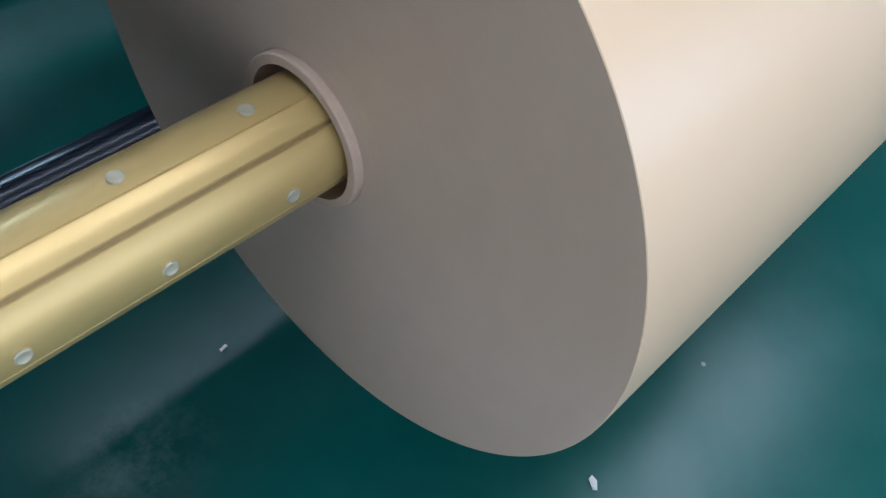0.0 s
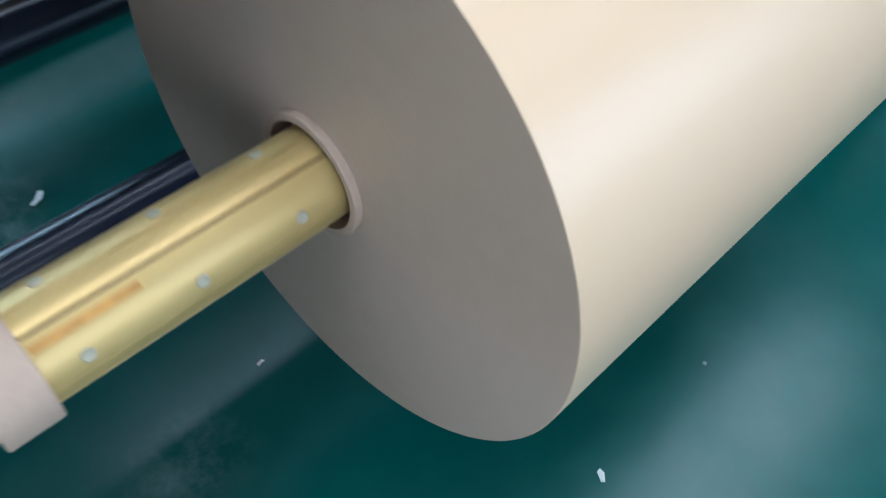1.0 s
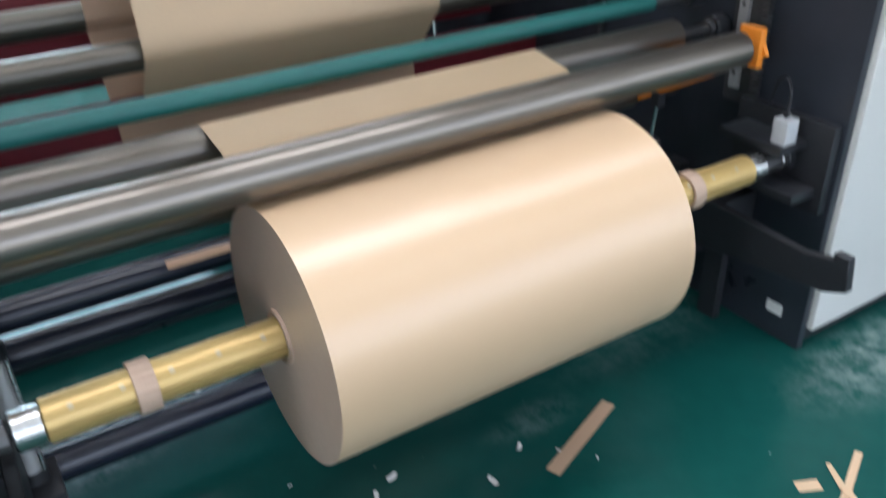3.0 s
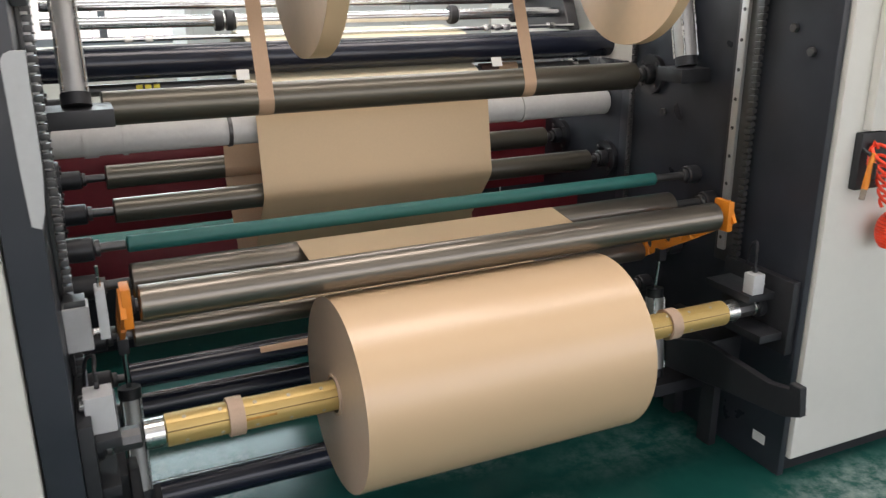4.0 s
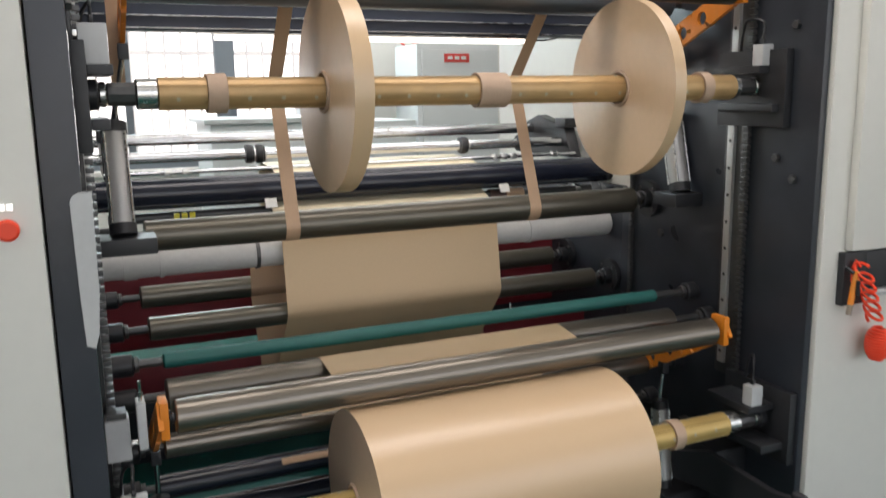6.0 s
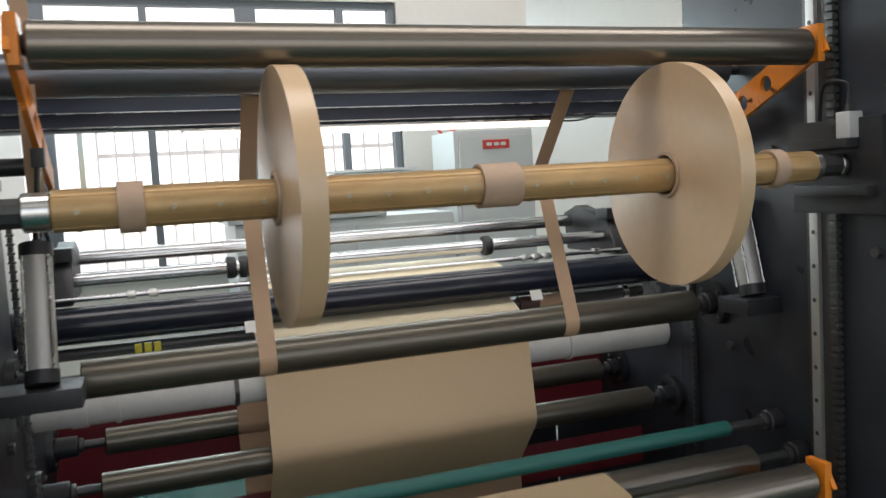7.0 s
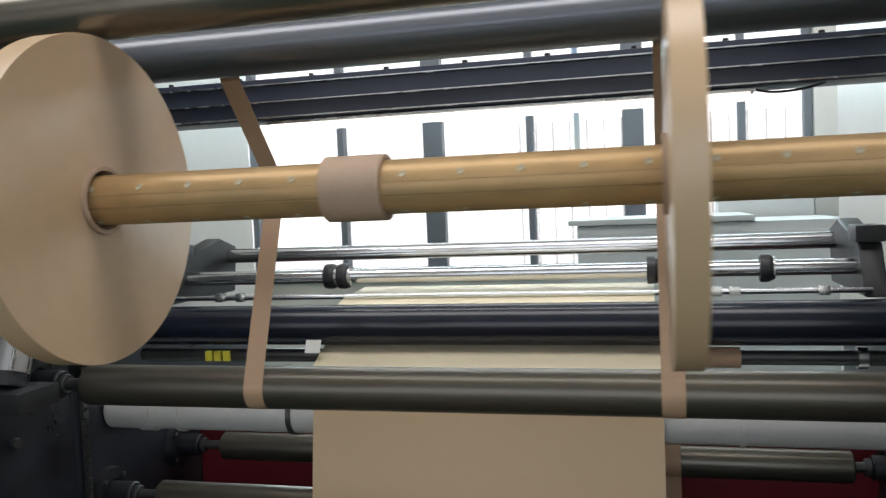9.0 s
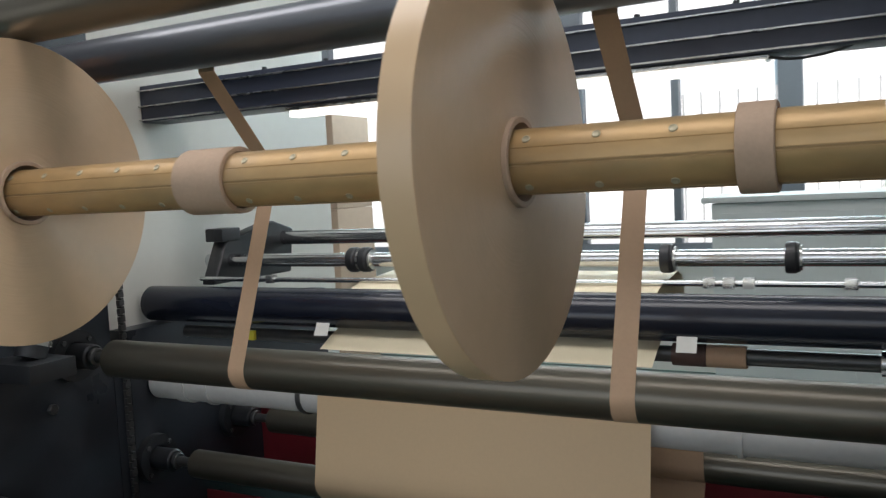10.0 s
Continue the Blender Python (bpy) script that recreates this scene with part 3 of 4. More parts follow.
def chuck(side, y, z, end, block):
    """The carriage on the side frame that holds a shaft's end: plates, journal, nut and a white valve block."""
    w = -1 if side == "w" else 1
    inner = XL if w < 0 else XR
    e = empty("shaft_chuck", "black chuck carriage with a white valve block, holding a winding shaft", "chuck", group="chuck carriages")
    X = lambda a: inner - w * a
    xs = lambda a, c: sorted((X(a), X(c)))
    k = 1.0 if w < 0 else 0.74
    part("upper_plate", box(*sorted((X(0.03), block - w * 0.034)), y - 0.10 * k * k, y + 0.13, z + 0.04, z + 0.062, 0.003), BLACKPART, e)
    part("lower_plate", box(*sorted((X(0.03), block - w * 0.02)), y - 0.10, y + 0.13, z - 0.075, z - 0.05, 0.003), BLACKPART, e)
    part("back_plate", box(*xs(0.0015, 0.03), y - 0.12, y + 0.16, z - 0.12, z + 0.11, 0.004), BLACKPART, e)
    part("valve_block", box(block - 0.029 * k, block + 0.029 * k, y - 0.072 * k, y - 0.012, z + 0.0625, z + 0.0625 + 0.0845 * k, 0.004), WHITEBLK, e, "white valve block")
    for i in range(3):
        part("fin", box(*sorted((block + w * 0.0293 * k, block + w * 0.038 * k)), y - 0.066 * k, y - 0.018, z + 0.068 + i * 0.026 * k, z + 0.068 + (i + 0.5) * 0.026 * k, 0.001), SILVER, e)
    part("bearing", cyl_x(*sorted((X(0.01), end + w * 0.0785)), 0.034, 32, 0.004, y=y, z=z), BLACKPART, e)
    part("flange", cyl_x(*sorted((end + w * 0.062, end + w * 0.078)), 0.028, 32, 0.003, y=y, z=z), SILVER, e)
    part("nut", cyl_x(*sorted((end + w * 0.0005, end + w * 0.0615)), 0.027, 10, 0.003, y=y, z=z), DARKSTEEL, e)
    part("fitting", cyl_x(block - 0.005, block + 0.005, 0.010, 16, 0.002, y=y - 0.03, z=z + 0.0635 + 0.0845 * k + 0.009), BLACKPART, e)
    part("hose", pipe(bend([(block, y - 0.03, z + 0.0725 + 0.0845 * k), (block, y - 0.03, z + 0.19), (X(0.05), y + 0.02, z + 0.2), (X(0.03), y + 0.06, z + 0.17), (X(0.02), y + 0.08, z + 0.08)]), 0.004, 8), BLACKPART, e)
    return e


for s in "we":
    chuck(s, S1Y, S1Z, -0.4455 if s == "w" else 1.2515, -0.522 if s == "w" else 1.285)
    chuck(s, S2Y, S2Z, -0.4405 if s == "w" else 1.2735, -0.522 if s == "w" else 1.345)


def catch_bracket(side):
    """The black hooked arm in front of the frame that catches a finished roll."""
    w = -1 if side == "w" else 1
    inner = XL if w < 0 else XR
    x0, x1 = sorted((inner - w * (0.088 if w < 0 else 0.126), inner - w * (0.112 if w < 0 else 0.150)))
    e = empty("catch_bracket", "black steel hooked bracket below the winding shaft", "bracket", group="catch brackets")
    part("arm", prism([(0.26, 0.34), (0.1, 0.40), (-0.18, 0.385), (-0.255, 0.40), (-0.255, 0.42), (-0.295, 0.42), (-0.305, 0.335), (-0.25, 0.31), (0.05, 0.27), (0.26, 0.24)], x0, x1, 0.002), BLACKPART, e)
    part("web_plate", box(*sorted((inner - w * 0.0015, inner - w * (0.087 if w < 0 else 0.125))), 0.08, 0.25, 0.25, 0.40, 0.004), BLACKPART, e)
    part("foot", box(*sorted((inner - w * 0.045, inner - w * 0.074)), 0.10, 0.16, 0.0, 0.249, 0.003), BLACKPART, e)
    if w > 0:
        part("sticker", box(inner - 0.0035, inner - 0.001, -0.065, -0.015, 0.075, 0.108, 0.0005), PAPERBIT, e, "small white sticker")
    return e


catch_bracket("w")
catch_bracket("e")


def cabinets():
    c = empty("machine_cabinet", "cream-white machine housing with a red stop button", "machine housing")
    part("body", box(-2.1, -0.645, -0.145, 1.9, 0.06, 2.4, 0.008), WHITE, c)
    part("plinth", box(-2.08, -0.67, -0.11, 1.85, 0.0, 0.0595), BLACKPART, c)
    btn = part("stop_button", lathe([(-0.022, 0), (-0.022, 0.016), (-0.018, 0.021), (-0.008, 0.021), (-0.006, 0.013), (0.0, 0.013), (0.0, 0)], 28), REDPLASTIC, c, "red stop button", pose(-0.704, -0.1465, 1.324, 0, 0, 90))
    # these bars share the glowing pale pane material
    for i in range(2):
        part("label_bar", box(-0.716 + 0.014 * i, -0.706 + 0.014 * i, -0.1465, -0.1452, 1.36, 1.372), PALEGLOW, c)
    d = empty("machine_cabinet", "cream-white machine housing with a raised control panel", "machine housing")
    part("body", box(1.410, 1.945, -0.145, 1.9, 0.06, 2.4, 0.008), WHITE, d)
    part("plinth", box(1.42, 1.93, -0.11, 1.85, 0.0, 0.0595), BLACKPART, d)
    p = part("control_panel", box(1.50, 1.92, -0.175, -0.1455, 1.09, 1.95, 0.008), WHITE, d, "raised white control panel")
    part("screen", box(1.672, 1.88, -0.181, -0.1755, 1.13, 1.5, 0.003), SCREEN, p, "dark screen")
    part("air_box", box(1.478, 1.57, -0.17, -0.1455, 0.925, 1.086, 0.004), BLACKPART, d, "black recessed service box")
    part("air_shelf", box(1.5705, 1.92, -0.165, -0.1455, 0.965, 1.082, 0.004), BLACKPART, d, "black recessed service box")
    part("air_pipe", tube_between((1.60, -0.158, 0.95), (1.92, -0.158, 0.945), 0.012, 16), WHITEBLK, d)
    part("air_dial", lathe([(-0.018, 0), (-0.018, 0.021), (-0.012, 0.024), (0.0, 0.024), (0.0, 0)], 28), WHITEBLK, d, "round white pressure dial", pose(1.69, -0.166, 1.01, 0, 0, 90))
    g = empty("air_gun", "orange and black air blow gun hung on the housing", "air gun")
    part("handle", tube_between((1.484, -0.195, 0.935), (1.500, -0.195, 1.035), 0.009, 14), ORANGE, g)
    part("tip", tube_between((1.479, -0.195, 0.905), (1.4838, -0.195, 0.9345), 0.008, 14), CORE_IN, g, "brown nozzle tip")
    part("trigger", box(1.489, 1.495, -0.216, -0.2045, 0.965, 1.01, 0.002), BLACKPART, g)
    part("hanger", tube_between((1.489, -0.195, 1.03), (1.489, -0.160, 1.045), 0.005), BLACKPART, g)
    h = empty("coiled_hose", "bright red-orange coiled air hose hanging below the service box", "air hose")
    pts = []
    turns, n = 5.5, 200
    for i in range(n + 1):
        u = i / n
        a = 2 * math.pi * turns * u
        pts.append((1.518 + 0.07 * u + 0.026 * math.cos(a), -0.2 + 0.022 * math.sin(a), 1.045 - 0.17 * u + 0.016 * math.sin(a)))
    part("coil", pipe(pts, 0.0048, 8), REDPLASTIC, h)
    bpts = []
    for i in range(221):
        a = 2 * math.pi * 11 * i / 220
        q = 0.034 * math.sqrt(max(0.15, 1 - 0.85 * (2 * i / 220 - 1) ** 2))
        bpts.append((1.608 + q * math.cos(a), -0.2 + q * math.sin(a), 0.85 - 0.10 * i / 220))
    part("hose_loop", pipe(bpts, 0.0048, 8), REDPLASTIC, h)
    part("tail", pipe([(1.52, -0.19, 1.045), (1.508, -0.185, 1.065), (1.5, -0.18, 1.04), (1.495, -0.185, 1.0)], 0.0045, 8), REDPLASTIC, h)


cabinets()


def roller(name, y, z, r, x0, x1, material, label, journal=0.012, journal_mat=None, collars=True):
    e = empty(name, label, "roller", pose(0, y, z))
    part("sleeve", cyl_x(x0, x1, r, 56, 0.004), material, e)
    part("journal", cyl_x(min(XL + 0.001, x0 - 0.02), x0 - 0.0005, journal, 20, 0.002), journal_mat or DARKSTEEL, e)
    part("journal", cyl_x(x1 + 0.0005, max(XR - 0.001, x1 + 0.02), journal, 20, 0.002), journal_mat or DARKSTEEL, e)
    if collars:
        for a, c in ((XL + 0.002, XL + 0.05), (XR - 0.05, XR - 0.002)):
            part("bearing_block", cyl_x(a, c + (0.035 if a < 0 else 0), journal + 0.018, 24, 0.004), BLACKPART, e)
            part("lock_ring", cyl_x(*((c + 0.036, c + 0.049) if a < 0 else (a - 0.016, a - 0.001)), journal + 0.009, 20, 0.002), DARKSTEEL, e)
    return e


def bearing_unit(y, z):
    """Flanged black bearing on the side frame, round a roller's journal."""
    for a, c in ((XL + 0.0015, XL + 0.022), (XR - 0.022, XR - 0.0015)):
        e = empty("bearing_unit", "black cast flange bearing bolted to the side frame", "bearing", group="flange bearings")
        part("flange", lathe([(a, 0.036), (a, 0.068), (c, 0.066), (c, 0.036)], 40, None, y, z), BLACKPART, e)
        for k in range(4):
            d = radians(45 + 90 * k)
            h = (c, c + 0.006) if a < 0 else (a - 0.006, a)
            part("bolt", cyl_x(*h, 0.007, 6, 0.001, y=y + 0.053 * math.cos(d), z=z + 0.053 * math.sin(d)), DARKSTEEL, e)


# lower nip roller on the finished roll, and the rollers behind it
roller("guide_roller", 0.27, 0.805, 0.044, -0.415, 1.2, GREYROLL, "grey anodised guide roller with paper running over it")
roller("guide_roller", 0.42, 0.606, 0.033, -0.42, 1.22, GREYROLL, "grey anodised guide roller behind the paper roll")
roller("guide_roller", 0.56, 0.42, 0.036, -0.44, 1.24, BLACKROLL, "black guide roller with a brown paper strip on it")
roller("guide_roller", 0.60, 0.30, 0.036, -0.44, 1.24, BLACKROLL, "black guide roller low in the machine")
roller("floor_roller", 0.42, 0.105, 0.042, -0.53, 1.31, BLACKROLL, "black rubber roller close to the floor", 0.016, None, False)
roller("green_roller", 0.36, 0.872, 0.0205, -0.41, 1.205, GREEN, "thin roller with a green sleeve", 0.012)
roller("guide_roller", 0.62, 1.171, 0.0455, -0.415, 1.288, GREYROLL_SHADED, "grey anodised guide roller with trim strips running over it", 0.014)
roller("guide_roller", 1.19, 0.862, 0.04, -0.41, 1.29, GREYROLL_SHADED, "grey anodised guide roller behind the paper web", 0.013)
roller("guide_roller", 0.86, 0.83, 0.038, -0.41, 1.285, GREYROLL_SHADED, "grey anodised guide roller behind the paper web", 0.013)
roller("white_tube", 0.90, 1.041, 0.0475, -0.565, 1.378, TUBEWHITE, "white wrapped tube across the machine", 0.012, None, False)
roller("pressure_roller", 0.95, 1.255, 0.050, -0.625, 1.425, BLACKROLL, "black rubber pressure roller", 0.018, None, False)
roller("guide_roller", 0.50, 1.858, 0.047, -0.54, 1.33, DARKROLL, "dark anodised guide roller below the top of the machine", 0.014, None, False)

for y, z in ((1.19, 0.862), (0.86, 0.83), (0.62, 1.171)):
    bearing_unit(y, z)

ob = empty("tube_clamps", "pale clamp rings on the white tube", "clamp")
for x in (-0.47, -0.36, -0.05, 1.0):
    w = 0.04 if x == -0.47 else 0.012
    part("ring", lathe([(x, 0.0477), (x, 0.0525), (x + w, 0.0525), (x + w, 0.0477)], 40, None, 0.90, 1.041), TUBEWHITE if x != -0.05 else DARKSTEEL, ob)


def core_bar():
    e = empty("core_bar", "dark bar with short brown cardboard cores on it", "bar", pose(0, 0.95, 1.178))
    part("bar", cyl_x(-0.5, 1.33, 0.017, 24, 0.002), DARKSTEEL, e)
    part("core", lathe([(0.866, 0.0172), (0.866, 0.0235), (0.934, 0.0235), (0.934, 0.0172)], 28), DARKCORE, e, "dark brown core")
    part("core", lathe([(0.935, 0.0172), (0.935, 0.0235), (1.012, 0.0235), (1.012, 0.0172)], 28), TAPE, e, "tan core")
    part("clamp", lathe([(1.25, 0.0172), (1.25, 0.024), (1.27, 0.024), (1.27, 0.0172)], 28), SILVER, e)
    for x in (-0.30, -0.275, -0.25):
        part("yellow_tag", box(x, x + 0.018, -0.028, -0.018, -0.012, 0.014, 0.001), YELLOW, e, "yellow tag")


core_bar()


def beams():
    for y, z, h, d in ((1.32, 0.80, 0.34, 0.06), (1.05, 0.605, 0.13, 0.008)):
        thing("cross_beam", box(XL + 0.002, XR - 0.002, y, y + d, z - h / 2, z + h / 2, 0.004), RED, "maroon painted steel cross beam", "beam", group="maroon beams")
    b = empty("top_beam", "dark blue-grey machined cross beam under the top rollers", "beam")
    part("body", box(XL - 0.14, XR + 0.10, 0.98, 1.09, 1.778, 1.885, 0.012), NAVY, b)
    for z in (1.783, 1.822, 1.866):
        part("lip", box(XL - 0.14, XR + 0.10, 0.969, 0.979, z, z + 0.0035, 0.001), SILVER, b, "bright machined edge")
    for i in range(9):
        part("bolt", cyl_x(-0.006, 0.006, 0.007, 8, 0.001), BLACKPART, b, "", pose(-0.4 + i * 0.2, 1.0, 1.886, 0, 90, 0))
    l = empty("led_lamp", "long white work light bar below the top beam", "lamp")
    part("housing", box(-0.13, 1.06, 0.985, 1.04, 1.768, 1.776, 0.001), SILVER, l)
    part("diffuser", box(-0.12, 1.05, 0.99, 1.035, 1.752, 1.7675, 0.003), LEDGLOW, l)
    part("cable", pipe(bend([(1.06, 1.0, 1.772), (1.10, 1.0, 1.765), (1.16, 1.0, 1.768), (1.22, 1.0, 1.785), (1.25, 1.0, 1.81)]), 0.003, 8), BLACKPART, l)
    # dark panels added below the rollers to block daylight and darken the floor
    thing("kick_panel", box(XL + 0.002, XR - 0.002, 0.97, 0.99, 0.0, 0.10, 0.003), BLACKPLATE, "low black panel added between the side frames to hide bright floor", "panel")
    e = empty("valve_box", "white valve box on the inner face of the frame", "valve box")
    part("body", box(XL + 0.0015, -0.515, 0.06, 0.12, 0.735, 0.835, 0.004), WHITEBLK, e)
    part("cap", box(XL + 0.006, -0.52, 0.065, 0.115, 0.8355, 0.850, 0.003), DARKSTEEL, e)
    part("nipple", cyl_x(-0.5145, -0.498, 0.008, 16, 0.002, y=0.09, z=0.765), SILVER, e)
    thing("rear_panel", box(XL + 0.002, 0.298, 1.73, 1.75, 0.0, 0.28, 0.004), BLACKPLATE, "low black panel added at the back, letting daylight pass over it", "panel")
    thing("rear_panel", box(0.30, XR - 0.002, 1.73, 1.75, 0.0, 0.86, 0.004), BLACKPLATE, "black panel added at the back to keep daylight off the floor", "panel")


beams()


def knife_shafts():
    e = empty("spline_shaft", "polished steel shaft with lengthwise grooves", "shaft", pose(0, 1.35, 1.412))
    part("bar", cyl_x(-0.54, 1.33, 0.021, 32, 0.002), CHROME, e)
    for a in (70, 110, 200, 250):
        part("spline", box(-0.53, 1.32, 0.0195 * math.cos(radians(a)) - 0.003, 0.0195 * math.cos(radians(a)) + 0.003, 0.0195 * math.sin(radians(a)) - 0.003, 0.0195 * math.sin(radians(a)) + 0.003, 0.0008), CHROME, e)
    k = empty("knife_shaft", "polished knife shaft carrying black slitting collars", "shaft", pose(0, 1.10, 1.364))
    part("bar", cyl_x(-0.54, 1.33, 0.019, 32, 0.002), CHROME, k)
    for x in (-0.012, 0.026, 0.828, 1.088):
        c = part("collar", lathe([(x - 0.014, 0.0192), (x - 0.014, 0.032), (x - 0.010, 0.034), (x + 0.006, 0.034), (x + 0.010, 0.031), (x + 0.014, 0.031), (x + 0.014, 0.0192)], 36), BLACKPART, k, "black slitting collar")
        part("ring", lathe([(x + 0.0145, 0.0192), (x + 0.0145, 0.027), (x + 0.019, 0.027), (x + 0.019, 0.0192)], 36), SILVER, c)
    s = empty("slide_rail", "thin polished slide rail with clamps", "rail", pose(0, 1.02, 1.318))
    part("bar", cyl_x(-0.5, 1.3, 0.007, 20, 0.001), CHROME, s)
    for x in (-0.30, -0.24, 0.93, 0.97, 1.01, 1.20):
        part("clamp", box(x - 0.012, x + 0.012, -0.012, 0.012, -0.01, 0.012, 0.002), SILVER, s)
    # brackets at the ends
    for x in (-0.50, 1.285):
        b = empty("knife_bracket", "black bracket at the end of the knife shaft", "bracket")
        part("block", prism([(1.02, 1.30), (1.38, 1.30), (1.4, 1.44), (1.3, 1.47), (1.08, 1.42)], x, x + 0.05, 0.004), BLACKPART, b)
        part("clamp", box(x - 0.01, x + 0.055, 1.06, 1.14, 1.421, 1.46, 0.006), BLACKPART, b)


knife_shafts()


# ---- paper, winding shafts and what turns with them ----
def winding_shaft(y, z, label, x1, finish):
    """A gold air shaft: four rows of grip buttons in shallow keys, dark grooves, steel ends."""
    e = empty("winding_shaft", label, "air shaft", pose(0, y, z), "winding shafts")
    x0, r = -0.395, 0.0372
    # cross-section with grooves
    b = bmesh.new()
    outline = []
    for q in range(4):
        base = q * 90
        for a, rr in ((-34, r), (-28, r), (-21, r), (-14, r), (-7, r), (0, r), (7, r), (13, r), (16, r), (16.6, r - 0.0009), (17.4, r - 0.0009), (18, r), (24, r), (31, r), (38, r), (42.2, r), (43.2, r - 0.0016), (46.8, r - 0.0016), (47.8, r), (52, r)):
            outline.append((base + a, rr))
    ends = []
    for x in (x0, x1):
        ends.append([b.verts.new((x, rr * math.cos(radians(a)), rr * math.sin(radians(a)))) for a, rr in outline])
    n = len(outline)
    for i in range(n):
        f = b.faces.new((ends[0][i], ends[1][i], ends[1][(i + 1) % n], ends[0][(i + 1) % n]))
        if outline[i][1] < r - 0.001 and outline[(i + 1) % n][1] < r - 0.001:
            f.material_index = 1
    b.faces.new(ends[0])
    b.faces.new(ends[1])
    part("tube", b, [finish, GROOVE if finish == GOLD else GROOVE_FAINT], e)
    bt = None
    count = 20
    for q in range(4):
        for i in range(count):
            x = -0.355 + i * 0.0788
            m = Matrix.Rotation(radians(90 * q), 4, "X") @ Matrix.Translation((x, 0, r + 0.0002)) @ Matrix.Rotation(radians(-90), 4, "Y")
            if bt is None:
                bt = part("grip_button", lathe([(-0.002, 0), (-0.002, 0.0048), (0.0006, 0.0048), (0.0010, 0.004), (0.0004, 0.0028), (0.0004, 0)], 14), BUTTON, e, "small bright metal button", m)
            else:
                o = new("grip_button", bt.data)
                o.parent = e
                o.matrix_basis = m
    if finish == GOLD:
        part("stained_key", box(-0.222, -0.152, -0.003, 0.003, r - 0.001, r + 0.0009, 0.0004), RUST, e, "orange-brown stained key", Matrix.Rotation(radians(149), 4, "X"))
    for s, a in ((-1, x0), (1, x1)):
        xs = sorted((a + s * 0.0005, a + s * (0.048 if s < 0 or x1 < 1.22 else 0.022)))
        part("steel_end", cyl_x(*xs, 0.0345, 40, 0.003), SILVER, e, "brushed steel end sleeve")
    return e


def wound_roll(name, label, category, y, z, x0, x1, r, face, group=""):
    """Paper wound on a board core, with a slightly uneven edge; pivot on the shaft's axis."""
    e = empty(name, label, category, pose(0, y, z), group)
    rc = 0.0515
    part("paper", lathe([(x0, rc), (x0 + 0.0004, r * 0.5), (x0, r - 0.0005), (x0 + 0.0005, r), (x1 - 0.0005, r), (x1, r - 0.0005), (x1 - 0.0004, r * 0.5), (x1, rc)], 160), [KRAFT, face], e)
    me = e.children[-1].data
    for p in me.polygons:
        if abs(p.normal.x) > 0.8:
            p.material_index = 1
    part("core", lathe([(x0 - 0.006, 0.0445), (x0 - 0.006, rc - 0.0012), (x0 - 0.005, rc - 0.0003), (x1 + 0.005, rc - 0.0003), (x1 + 0.006, rc - 0.0012), (x1 + 0.006, 0.0445), (x0 - 0.006, 0.0445)], 64), CORE, e, "brown cardboard core")
    return e


def core_ring(y, z, x, width, r=0.0455):
    e = tagged(part("core_ring", lathe([(x - width / 2, 0.0385), (x - width / 2, r - 0.001), (x - width / 2 + 0.001, r), (x + width / 2 - 0.001, r), (x + width / 2, r - 0.001), (x + width / 2, 0.0385), (x - width / 2, 0.0385)], 56), CORE), "short brown cardboard core ring on the gold shaft", "core ring", "core rings")
    e.matrix_basis = pose(0, y, z)
    return e


lower_shaft = winding_shaft(S1Y, S1Z, "gold anodised air shaft through the large kraft paper roll", 1.202, GOLD)
upper_shaft = winding_shaft(S2Y, S2Z, "gold anodised air shaft carrying two narrow paper discs", 1.251, GOLD_BROWN)
paper_roll = wound_roll("paper_roll", "large tightly wound roll of brown kraft paper on a gold shaft", "paper roll", S1Y, S1Z, 0.0, 0.775, 0.241, KRAFT_EDGE)
disc_a = wound_roll("paper_disc", "narrow wound disc of kraft paper trim on the upper shaft", "paper disc", S2Y, S2Z, -0.012, 0.034, 0.2445, DISC_EDGE, "trim discs")
disc_b = wound_roll("paper_disc", "narrow wound disc of kraft paper trim on the upper shaft", "paper disc", S2Y, S2Z, 0.849, 0.885, 0.2455, DISC_EDGE, "trim discs")
rings_low = [core_ring(S1Y, S1Z, -0.242, 0.036), core_ring(S1Y, S1Z, 1.008, 0.036)]
rings_up = [core_ring(S2Y, S2Z, -0.268, 0.045), core_ring(S2Y, S2Z, 0.438, 0.086), core_ring(S2Y, S2Z, 1.141, 0.036)]


